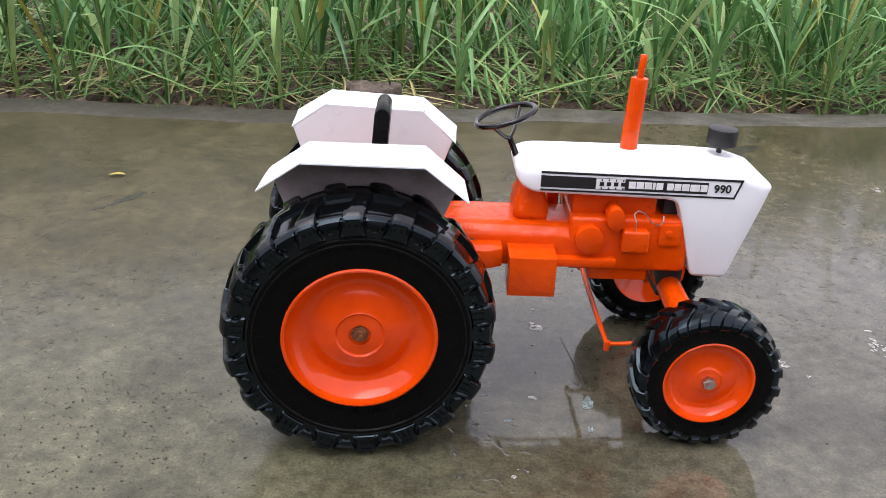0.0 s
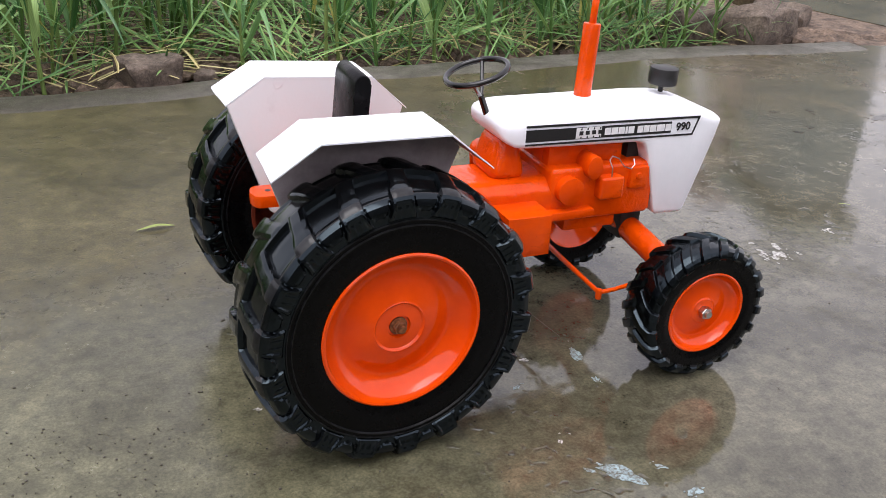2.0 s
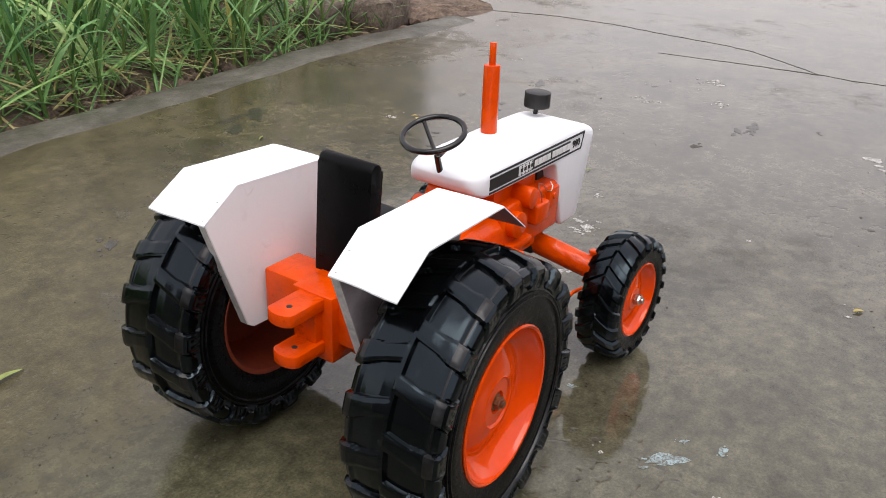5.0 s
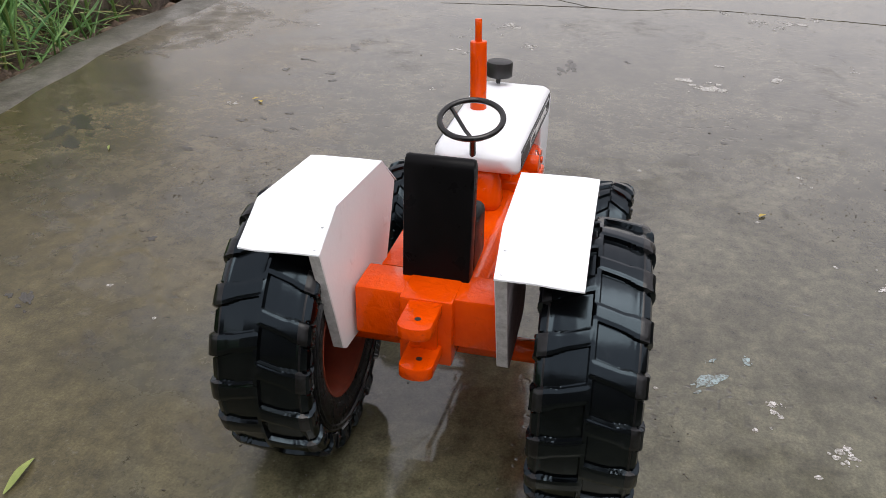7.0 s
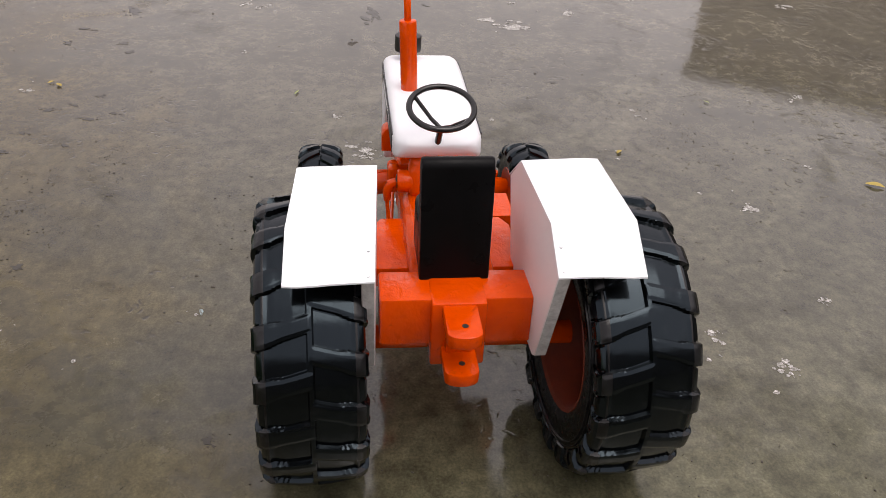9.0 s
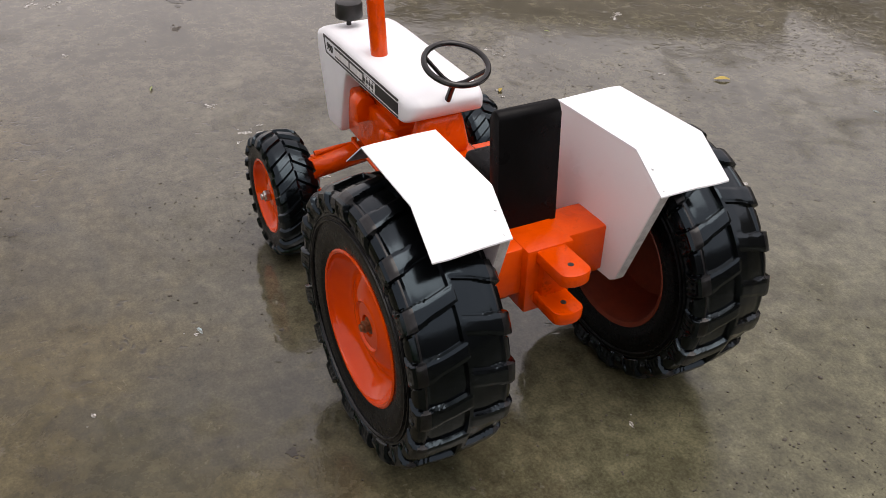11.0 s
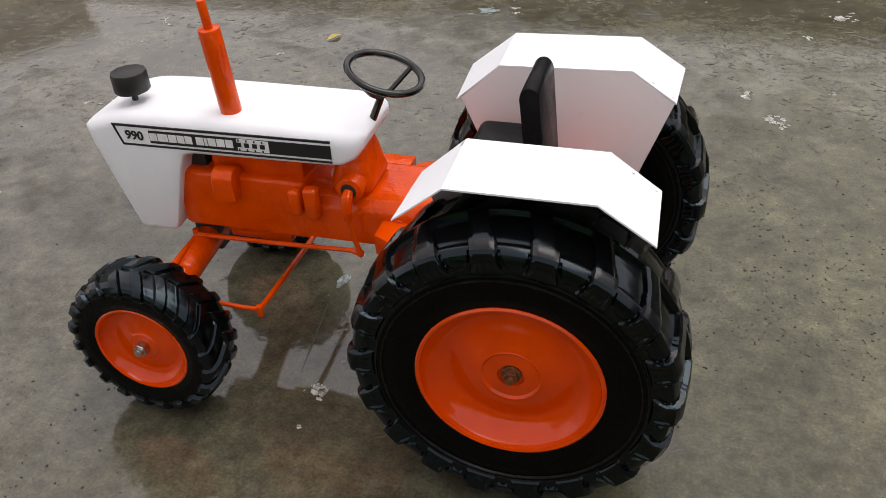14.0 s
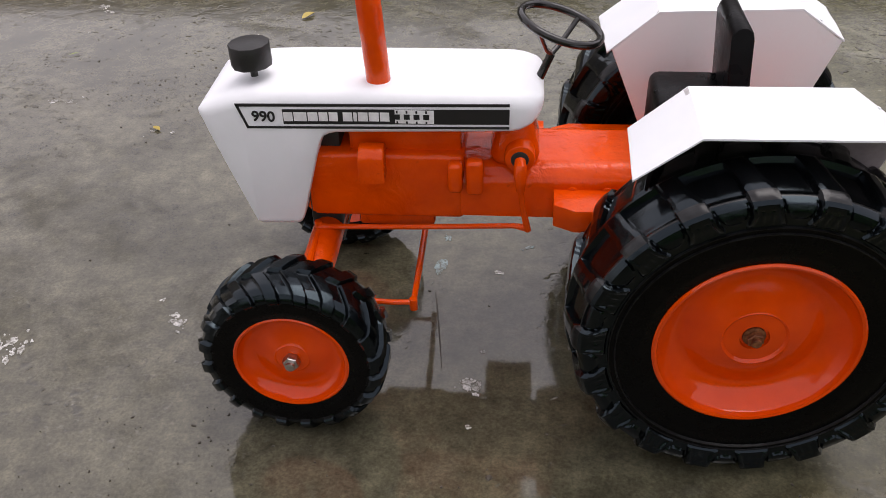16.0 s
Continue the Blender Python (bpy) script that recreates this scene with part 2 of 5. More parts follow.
    wet = m.math("MULTIPLY", wet, m.ramp(m.math("ADD", far_off, m.math("MULTIPLY", m.math("SUBTRACT", blot, 0.5), 0.7)), (0.16, 0.12), (0.34, 1.0)))
    # the strip towards the bed has dried off
    drying = m.math("ADD", m.math("SUBTRACT", sep.outputs["Y"], m.math("MULTIPLY", sep.outputs["X"], 1.3)), m.math("MULTIPLY", m.math("SUBTRACT", blot, 0.5), 0.9))
    wet = m.math("MULTIPLY", wet, m.ramp(drying, (0.90, 1.0), (1.25, 0.25)))
    # paler concrete over the drier stretch behind the tractor
    pale_zone = m.ramp(m.math("ADD", far_off, m.math("MULTIPLY", m.math("SUBTRACT", mid, 0.5), 0.5)), (0.18, 0.55), (0.50, 0.0))
    col = m.mix(pale_zone, col, m.mix(1.0, col, (1.30, 1.30, 1.22), "MULTIPLY"))
    m.color(col)
    m.rough(m.math("ADD", m.math("MULTIPLY", near_bed, 0.16), m.mix(wet, m.ramp(fine, (0.3, 0.16), (0.7, 0.32)), m.ramp(mid, (0.3, 0.028), (0.75, 0.085)))))
    dry = m.math("SUBTRACT", 1.0, m.math("MULTIPLY", wet, 0.93))
    m.bump(m.math("MULTIPLY", fine, dry), 0.13, 0.0010)
    m.bump(m.math("MULTIPLY", grit, dry), 0.20, 0.0006)
    m.bump(m.math("MULTIPLY", pit, -1.0), 0.4, 0.001)
    m.bump(m.math("SUBTRACT", rim, hollow), 0.22, 0.0008)
    m.bump(m.noise(14, 2), 0.016, 0.004)
    m.bump(m.noise(55, 3, 0.55), 0.035, 0.002)
    m.b.inputs["IOR"].default_value = 1.55
    m.link(m.math("MULTIPLY", m.ramp(near_bed, (0.0, 0.68), (1.0, 0.45)), m.math("ADD", 0.45, m.math("MULTIPLY", wet, 0.55))), m.b.inputs["Specular IOR Level"])
    return m.m


def mat_strip():
    m = Mat("rough_pale_concrete", 0.55)
    col = m.mix(m.ramp(m.noise(9, 6, 0.66, 0.5), (0.32, 0.0), (0.68, 1.0)), (0.060, 0.055, 0.040), (0.135, 0.127, 0.105))
    sep = m.node("ShaderNodeSeparateXYZ")
    m.link(m.co, sep.inputs[0])
    col = m.mix(m.ramp(m.math("ADD", sep.outputs["X"], m.math("MULTIPLY", m.noise(5, 4), 0.3)), (0.0, 0.75), (0.35, 0.0)), col, (0.042, 0.037, 0.025))
    col = m.mix(0.55, col, m.ramp(m.noise(70, 6, 0.7), (0.32, 0.2), (0.68, 0.8)), "OVERLAY")
    col = m.mix(0.4, col, m.ramp(m.noise(380, 4, 0.7), (0.34, 0.2), (0.66, 0.8)), "OVERLAY")
    m.color(col)
    m.rough(m.ramp(m.noise(14, 5), (0.35, 0.30), (0.65, 0.60)))
    m.bump(m.noise(60, 6, 0.7), 0.5, 0.003)
    m.bump(m.noise(350, 4, 0.7), 0.4, 0.0008)
    return m.m


def mat_soil():
    m = Mat("dark_moist_soil", 0.85)
    col = m.mix(m.ramp(m.noise(22, 6, 0.7), (0.36, 0.0), (0.64, 1.0)), (0.058, 0.040, 0.028), (0.230, 0.165, 0.118))
    col = m.mix(0.5, col, m.ramp(m.noise(150, 5, 0.7), (0.35, 0.12), (0.65, 0.88)), "OVERLAY")
    m.color(col)
    m.bump(m.noise(45, 6, 0.7), 0.9, 0.012)
    m.bump(m.noise(220, 4, 0.7), 0.6, 0.002)
    return m.m


def mat_leaf(name, dark, light, rough=0.32):
    m = Mat(name, rough)
    tint = m.mix(m.random(), dark, light)
    streak = m.node("ShaderNodeTexWave")
    streak.inputs["Scale"].default_value = 160
    streak.inputs["Distortion"].default_value = 2.0
    m.link(m.co, streak.inputs["Vector"])
    col = m.mix(0.25, tint, m.ramp(streak.outputs["Fac"], (0.2, 0.35), (0.8, 0.68)), "OVERLAY")
    col = m.mix(0.4, col, m.ramp(m.noise(14, 4), (0.3, 0.3), (0.7, 0.72)), "OVERLAY")
    m.color(col)
    return m.thin(col)


def mat_leaf_mass(name, dark, light):
    m = Mat(name, 0.45)
    g = m.node("ShaderNodeNewGeometry")
    col = m.mix(g.outputs["Random Per Island"], dark, light)
    m.color(col)
    return m.thin(col)


def mat_stone():
    m = Mat("rough_brown_stone", 0.85)
    col = m.ramp(m.noise(28, 6, 0.68), (0.32, (0.060, 0.045, 0.034)), (0.68, (0.23, 0.18, 0.14)))
    m.color(m.mix(0.5, col, m.ramp(m.noise(160, 5, 0.7), (0.34, 0.15), (0.66, 0.85)), "OVERLAY"))
    m.bump(m.noise(55, 6, 0.7), 0.9, 0.012)
    return m.m


def mat_plaster(name, a, b):
    m = Mat(name, 0.8)
    m.color(m.ramp(m.noise(1.2, 5, 0.6), (0.3, a), (0.7, b)))
    m.bump(m.noise(20, 5), 0.3, 0.01)
    return m.m


ORANGE, RIM, WHITE, BOARD, SHEET = mat_orange(), mat_orange_wheel(), mat_white(), mat_white_board(), mat_sheet()
RAW_EDGE, FENDER_SHADE = mat_raw_edge(), mat_fender_shade()
RIM_SHADE = mat_plain("shaded_orange_rim_back", (0.17, 0.022, 0.004), 0.6)
TREAD, SCUFF_GLINT = mat_tread(), mat_scuff_and_glint()
RUBBER, BLACK, SEAT = mat_tyre(), mat_black(), mat_scuffed_black()
FILTER = mat_black("dark_grey_filter_paint", 0.45, 0.8)
# dark metal; also paints the shade in the nose gap and pin holes
SHADE = mat_black("dark_metal_and_gap_shade", 0.5, 1.5)
STEEL, RUST = mat_steel(), mat_rust()
INK, DECALWHITE = mat_plain("black_decal_ink", (0.012, 0.012, 0.013), 0.4), mat_plain("white_decal_paper", (0.80, 0.80, 0.80), 0.45)
CONCRETE, STRIP_CONCRETE, SOIL = mat_concrete(), mat_strip(), mat_soil()
LEAF = mat_leaf("garlic_leaf_green", (0.045, 0.145, 0.040), (0.260, 0.480, 0.165))
LEAF_PALE = mat_leaf("garlic_leaf_pale", (0.22, 0.38, 0.11), (0.44, 0.58, 0.23))
LEAF_YELLOW = mat_leaf("garlic_leaf_yellow", (0.34, 0.33, 0.06), (0.58, 0.52, 0.16))
STEM = mat_leaf("garlic_stem", (0.07, 0.15, 0.030), (0.22, 0.29, 0.085))
LEAF_MASS = mat_leaf_mass("garlic_leaf_mass", (0.045, 0.140, 0.036), (0.29, 0.48, 0.15))
STRAW = mat_leaf_mass("dry_straw", (0.26, 0.21, 0.07), (0.60, 0.54, 0.26))
PAINT_WHITE = mat_worn_paint("old_white_paint", (0.58, 0.57, 0.55))
PAINT_BLUE = mat_worn_paint("old_blue_paint", (0.30, 0.40, 0.42))
YELLOW_LEAF = mat_plain("yellow_leaf", (0.40, 0.30, 0.06), 0.5)
GREEN_LEAF = mat_plain("fallen_green_leaf", (0.22, 0.27, 0.07), 0.5)
MUD = mat_plain("wet_mud_film", (0.042, 0.037, 0.028), 0.20)
DEBRIS = mat_plain("dark_wet_debris", (0.050, 0.042, 0.030), 0.6)
STONE = mat_stone()
WALL_PINK = mat_plaster("pale_pink_plaster", (0.50, 0.42, 0.40), (0.60, 0.52, 0.50))
WALL_TEAL = mat_plaster("faded_teal_plaster", (0.20, 0.26, 0.255), (0.28, 0.34, 0.33))
WALL_BROWN = mat_plaster("weathered_brown_plaster", (0.14, 0.13, 0.112), (0.22, 0.205, 0.178))
WALL_TAN = mat_plaster("weathered_tan_plaster", (0.25, 0.23, 0.20), (0.34, 0.315, 0.28))
WALL_GREY = mat_plaster("weathered_grey_plaster", (0.14, 0.135, 0.125), (0.24, 0.23, 0.215))


# ---- mesh helpers ----
def part(name, bm, material, parent=None, label="", smooth=True, angle=35):
    """Links a bmesh as one mesh object, under a thing or a part."""
    bmesh.ops.recalc_face_normals(bm, faces=bm.faces[:])
    for f in bm.faces:
        f.smooth = smooth
    if smooth:
        for e in bm.edges:
            if len(e.link_faces) == 2 and e.calc_face_angle(0) > radians(angle):
                e.smooth = False
    me = bpy.data.meshes.new(name)
    bm.to_mesh(me)
    bm.free()
    me.materials.append(material)
    ob = new(name, me)
    if parent:
        ob.parent = parent
    if label:
        tagged(ob, label)
    return ob


def box(bm, x0, x1, y0, y1, z0, z1, bevel=0.0, segments=2, taper=None):
    """An edge-rounded block; taper shrinks its top in x and y."""
    made = bmesh.ops.create_cube(bm, size=1.0)["verts"]
    for v in made:
        k = taper if (taper and v.co.z > 0) else (1, 1)
        v.co = Vector(((x0 + x1) / 2 + v.co.x * (x1 - x0) * k[0], (y0 + y1) / 2 + v.co.y * (y1 - y0) * k[1], z0 if v.co.z < 0 else z1))
    if bevel:
        edges = list({e for v in made for e in v.link_edges})
        bmesh.ops.bevel(bm, geom=edges, offset=bevel, segments=segments, profile=0.5, affect="EDGES")
    return bm


def prism(bm, poly, a0, a1, axis="y", bevel=0.0, segments=3):
    """A polygon drawn out along one axis; the polygon lies in the other two."""
    def place(p, a):
        return {"y": (p[0], a, p[1]), "x": (a, p[0], p[1]), "z": (p[0], p[1], a)}[axis]
    low = [bm.verts.new(place(p, a0)) for p in poly]
    high = [bm.verts.new(place(p, a1)) for p in poly]
    caps = [bm.faces.new(low), bm.faces.new(high[::-1])]
    n = len(poly)
    for i in range(n):
        bm.faces.new((low[i], high[i], high[(i + 1) % n], low[(i + 1) % n]))
    if bevel:
        edges = list({e for f in caps for e in f.edges})
        bmesh.ops.bevel(bm, geom=edges, offset=bevel, segments=segments, profile=0.5, affect="EDGES")
    return bm


def lathe(bm, profile, segments=64, closed=False):
    """Turns (y, r) pairs about the y axis."""
    rings = []
    for y, r in profile:
        if r < 1e-6:
            rings.append([bm.verts.new((0, y, 0))])
        else:
            rings.append([bm.verts.new((r * math.cos(2 * math.pi * k / segments), y, r * math.sin(2 * math.pi * k / segments))) for k in range(segments)])
    pairs = list(zip(rings, rings[1:])) + ([(rings[-1], rings[0])] if closed else [])
    for a, b in pairs:
        for k in range(segments):
            j = (k + 1) % segments
            if len(a) == 1 and len(b) == 1:
                continue
            if len(a) == 1:
                bm.faces.new((a[0], b[k], b[j]))
            elif len(b) == 1:
                bm.faces.new((a[k], b[0], a[j]))
            else:
                bm.faces.new((a[k], b[k], b[j], a[j]))
    return bm


def tube(bm, points, radius, segments=12, ends=True):
    """A round bar through points; radius may be a list."""
    pts = [Vector(p) for p in points]
    radii = radius if isinstance(radius, (list, tuple)) else [radius] * len(pts)
    rings, side = [], None
    for i, p in enumerate(pts):
        d = (pts[min(i + 1, len(pts) - 1)] - pts[max(i - 1, 0)]).normalized()
        side = d.orthogonal() if side is None else (side - d * side.dot(d))
        side.normalize()
        up = d.cross(side)
        rings.append([bm.verts.new(p + (side * math.cos(2 * math.pi * k / segments) + up * math.sin(2 * math.pi * k / segments)) * radii[i]) for k in range(segments)])
    for a, b in zip(rings, rings[1:]):
        for k in range(segments):
            j = (k + 1) % segments
            bm.faces.new((a[k], a[j], b[j], b[k]))
    if ends:
        bm.faces.new(rings[0][::-1])
        bm.faces.new(rings[-1])
    return bm


def cylinder(bm, a, b, r, segments=32, bevel=0.0):
    """A round bar from a to b with softened rims."""
    a, b = Vector(a), Vector(b)
    d = (b - a).normalized()
    if bevel:
        tube(bm, [a, a + d * bevel * 0.3, a + d * bevel, b - d * bevel, b - d * bevel * 0.3, b], [r - bevel, r - bevel * 0.3, r, r, r - bevel * 0.3, r - bevel], segments)
    else:
        tube(bm, [a, b], r, segments)
    return bm


def hexnut(bm, centre, r, height, axis="y", hole=0.0):
    a = Vector(centre)
    d = Vector((0, 1, 0)) if axis == "y" else Vector((0, 0, 1))
    tube(bm, [a - d * height / 2, a - d * height * 0.38, a + d * height * 0.38, a + d * height / 2], [r * 0.9, r, r, r * 0.9], 6)
    return bm


# ---- setting: slabs, field edge, soil ----
OX, OY = -0.068, 0.690
STRIP = 0.088                      # width of the strip along the bed


EDGE_LINE = [(-9.0, 0.86), (-0.67, 0.835), (-0.45, 0.823), (-0.20, 0.821), (0.0, 0.842), (0.12, 0.861), (0.25, 0.880), (0.59, 0.898), (0.94, 0.918), (1.10, 0.917), (1.24, 0.902), (1.40, 0.905)]


def field_edge(x):
    """Where the slab ends and the bed begins, in the tractor's own plan."""
    return float(np.interp(x, [p[0] for p in EDGE_LINE], [p[1] for p in EDGE_LINE])) + 0.004 * math.sin(9 * x) + 0.003 * math.sin(31 * x)


def world_xy(x, y):
    return x + OX, y + OY


bm = bmesh.new()
box(bm, -40, 40, -40, 40, -0.30, -0.14)
tagged(part("ground", bm, SOIL, smooth=False), "bare brown earth under and beyond the slabs", "ground", kind="structure")

# the main slab, with a wandering far edge along the bed and a crack at its end
xs = [-9 + 0.5 * k for k in range(14)] + [-2 + 0.04 * k for k in range(86)]
CRACK = [(1.40, -9.0), (1.44, -2.0), (1.47, -0.62), (1.488, -0.43), (1.504, -0.26), (1.494, -0.145), (1.462, -0.10), (1.452, -0.03), (1.456, 0.03), (1.520, 0.13), (1.560, 0.20), (1.575, 0.25), (1.585, 0.40), (1.602, 0.55), (1.590, 0.70), (1.555, 0.80), (1.534, 0.850)]


def wandering(points, seed):
    """The line through points, broken into short uneven pieces."""
    out = []
    for (x0, y0), (x1, y1) in zip(points, points[1:]):
        n = max(1, min(40, int(math.hypot(x1 - x0, y1 - y0) / 0.012)))
        for k in range(n):
            u = k / n
            y = y0 + (y1 - y0) * u
            out.append((x0 + (x1 - x0) * u + 0.0045 * noise.noise((y * 40, seed, 0)) + 0.002 * noise.noise((y * 150, seed, 3)), y))
    return out + [points[-1]]


crack_line = wandering(CRACK, 1.0)
outline = [(-9, -9)] + crack_line + [(1.47, 0.845), (1.415, 0.856)]
outline += [(x, field_edge(x) - STRIP) for x in xs[::-1]]
bm = bmesh.new()
prism(bm, [world_xy(*p) for p in outline], -0.14, 0.0, axis="z")
slab = tagged(part("pavement", bm, CONCRETE, smooth=False), "wet worn grey-brown concrete slab with damp patches", "concrete slab", kind="structure")

# the rough strip along the bed
bm = bmesh.new()
rows = []
for x in xs:
    e = field_edge(x)
    w = 0.006 * noise.noise((x * 14, 3.0, 0)) + 0.003 * noise.noise((x * 60, 5.0, 0))
    rows.append([bm.verts.new((*world_xy(x, e - d + (w if d < 0.05 else 0)), z + (0.0012 * noise.noise((x * 40, d * 60, 1)) if 0.02 < d < STRIP else 0))) for d, z in ((STRIP + 0.0005, 0.0), (STRIP - 0.006, 0.0022), (0.050, 0.0035), (0.030, 0.0035), (0.010, 0.001), (0.0, -0.008), (0.002, -0.05), (0.004, -0.14))])
for a, b in zip(rows, rows[1:]):
    for k in range(7):
        bm.faces.new((a[k], b[k], b[k + 1], a[k + 1]))
tagged(part("pavement_edge", bm, STRIP_CONCRETE), "rough pale concrete strip bordering the planted bed", "concrete edge", kind="structure")

# the far slab past the crack
bm = bmesh.new()
far = [(x + 0.0013 + 0.0016 * noise.noise((y * 23, 8.0, 0)), y) for x, y in crack_line]
prism(bm, [world_xy(*p) for p in far + [(1.60, 0.90), (1.66, 1.02), (1.62, 1.20), (1.75, 9), (9, 9), (9, -9)]], -0.14, 0.0008, axis="z")
tagged(part("pavement_far", bm, CONCRETE, smooth=False), "second concrete slab beyond a wandering crack", "concrete slab", kind="structure")

# silt in the crack and in the broken corner
bm = bmesh.new()
prism(bm, [world_xy(*p) for p in [(x - 0.02, y) for x, y in CRACK] + [(1.38, 0.83), (1.36, 0.93), (1.30, 1.20), (1.75, 1.24), (1.70, 0.95)] + [(x + 0.03, y) for x, y in CRACK[::-1]]], -0.13, -0.0007, "z")
tagged(part("joint", bm, SOIL, smooth=False), "brown silt filling the crack between slabs", "joint", kind="structure")

# a side crack that runs off the main one
side = wandering([(1.456, 0.03), (1.440, 0.154), (1.418, 0.275), (1.405, 0.350)], 4.0)
b = bmesh.new()
half = [0.0016 * (1 - k / (len(side) - 1)) + 0.0005 for k in range(len(side))]
prism(b, [world_xy(x - h, y) for (x, y), h in zip(side, half)] + [world_xy(x + h, y) for (x, y), h in zip(side[::-1], half[::-1])], 0.0001, 0.0006, "z")
tagged(part("slab_crack", b, DEBRIS, smooth=False), "dark side crack wandering off across the slab", "crack")

# bed of soil
bm = bmesh.new()
nx, ny = 150, 80
grid = []
for i in range(nx + 1):
    x = -2.6 + 4.5 * i / nx
    col = []
    for j in range(ny + 1):
        y = (field_edge(x) - 0.01 if x < 1.4 else 0.90) + 2.6 * (j / ny) ** 1.3
        z = -0.030 + 0.022 * noise.noise((x * 9, y * 9, 0)) + 0.016 * noise.noise((x * 31, y * 31, 5)) + 0.01 * min(1, j / 20)
        if x > 1.4:
            z -= min(0.02, (x - 1.4) * 0.2)
        col.append(bm.verts.new((*world_xy(x, y), z)))
    grid.append(col)
for a, b in zip(grid, grid[1:]):
    for j in range(ny):
        bm.faces.new((a[j], b[j], b[j + 1], a[j + 1]))
tagged(part("soil_bed", bm, SOIL), "lumpy moist brown soil of the vegetable bed", "soil", kind="structure")

# ---- walls out of view: east wall and pillar known by reflection, others added ----
def yard_wall(name, centre, size, rz, material, label):
    b = bmesh.new()
    box(b, -size[0] / 2, size[0] / 2, -size[1] / 2, size[1] / 2, -0.14, size[2], 0.02)
    box(b, -size[0] / 2 - 0.05, size[0] / 2 + 0.05, -size[1] / 2 - 0.05, size[1] / 2 + 0.05, size[2], size[2] + 0.12, 0.02)
    ob = part(name, b, material)
    ob.matrix_world = pose(*centre, 0, 0, rz)
    return tagged(ob, label, "wall", kind="structure")


yard_wall("wall_east", (*world_xy(2.62, 2.19), 0), (0.64, 0.24, 0.95), 73, WALL_TEAL, "faded blue-green painted end of a yard wall")
yard_wall("wall_pillar", (*world_xy(2.70, 2.66), 0), (0.20, 0.20, 1.08), 73, WALL_PINK, "pale pink plastered gate pillar")
# added behind the tractor so its tyres and seat reflect something dark
yard_wall("wall_west", (-4.6, -1.0, 0), (9.0, 0.3, 1.7), 90, WALL_GREY, "unseen dark grey wall added to darken reflections")
# two added walls stand in for whatever darkens the slab's reflections here
yard_wall("wall_southeast", (7.25, -4.75, 0), (4.2, 0.3, 2.9), 56, WALL_TAN, "unseen brownish wall added to darken reflections")
yard_wall("wall_south", (0.5, -6.0, 0), (13.0, 0.3, 2.3), 0, WALL_BROWN, "unseen brownish wall added to darken reflections")

# ---- the toy tractor; its own plan has the rear axle at x = 0 ----
tractor = new("toy_tractor")
tractor.location = (OX, OY, -0.0065)
tagged(tractor, "handmade orange and white toy tractor standing on wet concrete", "toy tractor")


def ease(a, b, x):
    """A soft step from 0 at a to 1 at b."""
    u = min(1.0, max(0.0, (x - a) / (b - a)))
    return u * u * (3 - 2 * u)


def rear_relief(off, s, r, pitch):
    """How far the rear tread stands out; off runs along the tread from a bar's middle."""
    off = (off + pitch / 2) % pitch - pitch / 2
    s = s / 1.04
    rib = 1 - ease(0.0013, 0.0019, s)
    edge = 0.0924                                  # where tread turns into shoulder
    if r > edge:
        half = 0.0058 + 0.0016 * ease(0.014, 0.0245, s)
        bar = (1 - ease(half - 0.0002, half + 0.0006, abs(off))) * (0.0038 + 0.0006 * ease(0.016, 0.027, s))
        bar -= 0.0007 * ease(0.5, 1.0, abs(off) / half) * ease(0.0, 0.3, bar / 0.003)
        lip = 0.0010 * ease(0.024, 0.0262, s)
        return max(bar, 0.0032 * rib, lip)
    u = (edge - r) / (edge - 0.0800)               # 0 at the tread, 1 at the ring
    half = 0.0074 + 0.0042 * u * u
    knob = (1 - ease(half - 0.0003, half + 0.0008, abs(off))) * (0.0044 * (1 - 0.80 * u))
    # a hollow in the lug's end with two short posts standing in it
    hollow = (1 - ease(half - 0.0030, half - 0.0020, abs(off))) * ease(0.14, 0.24, u) * (1 - ease(0.74, 0.84, u))
    post = max(1 - ease(0.0007, 0.0013, abs(off - c)) for c in (-0.0027, 0.0027)) * ease(0.30, 0.40, u)
    knob -= 0.0011 * hollow * (1 - 0.35 * post)
    knob *= 1 - ease(0.93, 1.0, u)
    gap = pitch / 2 - abs(off)
    moon = 0.0013 * (1 - ease(0.0074, 0.0082, math.hypot(gap, (edge - r) * 0.95)))
    return max(knob, moon)


def front_relief(off, s, r, pitch):
    """Slim round-ended bars that meet in a chevron at the middle."""
    off = (off + pitch / 2) % pitch - pitch / 2
    end = ease(0.0453, 0.0485, r)
    half = 0.0042
    return 0.0026 * end * (1 - ease(half - 0.0009, half + 0.0008, abs(off))) * ease(0.0002, 0.0012, s + 0.0004)


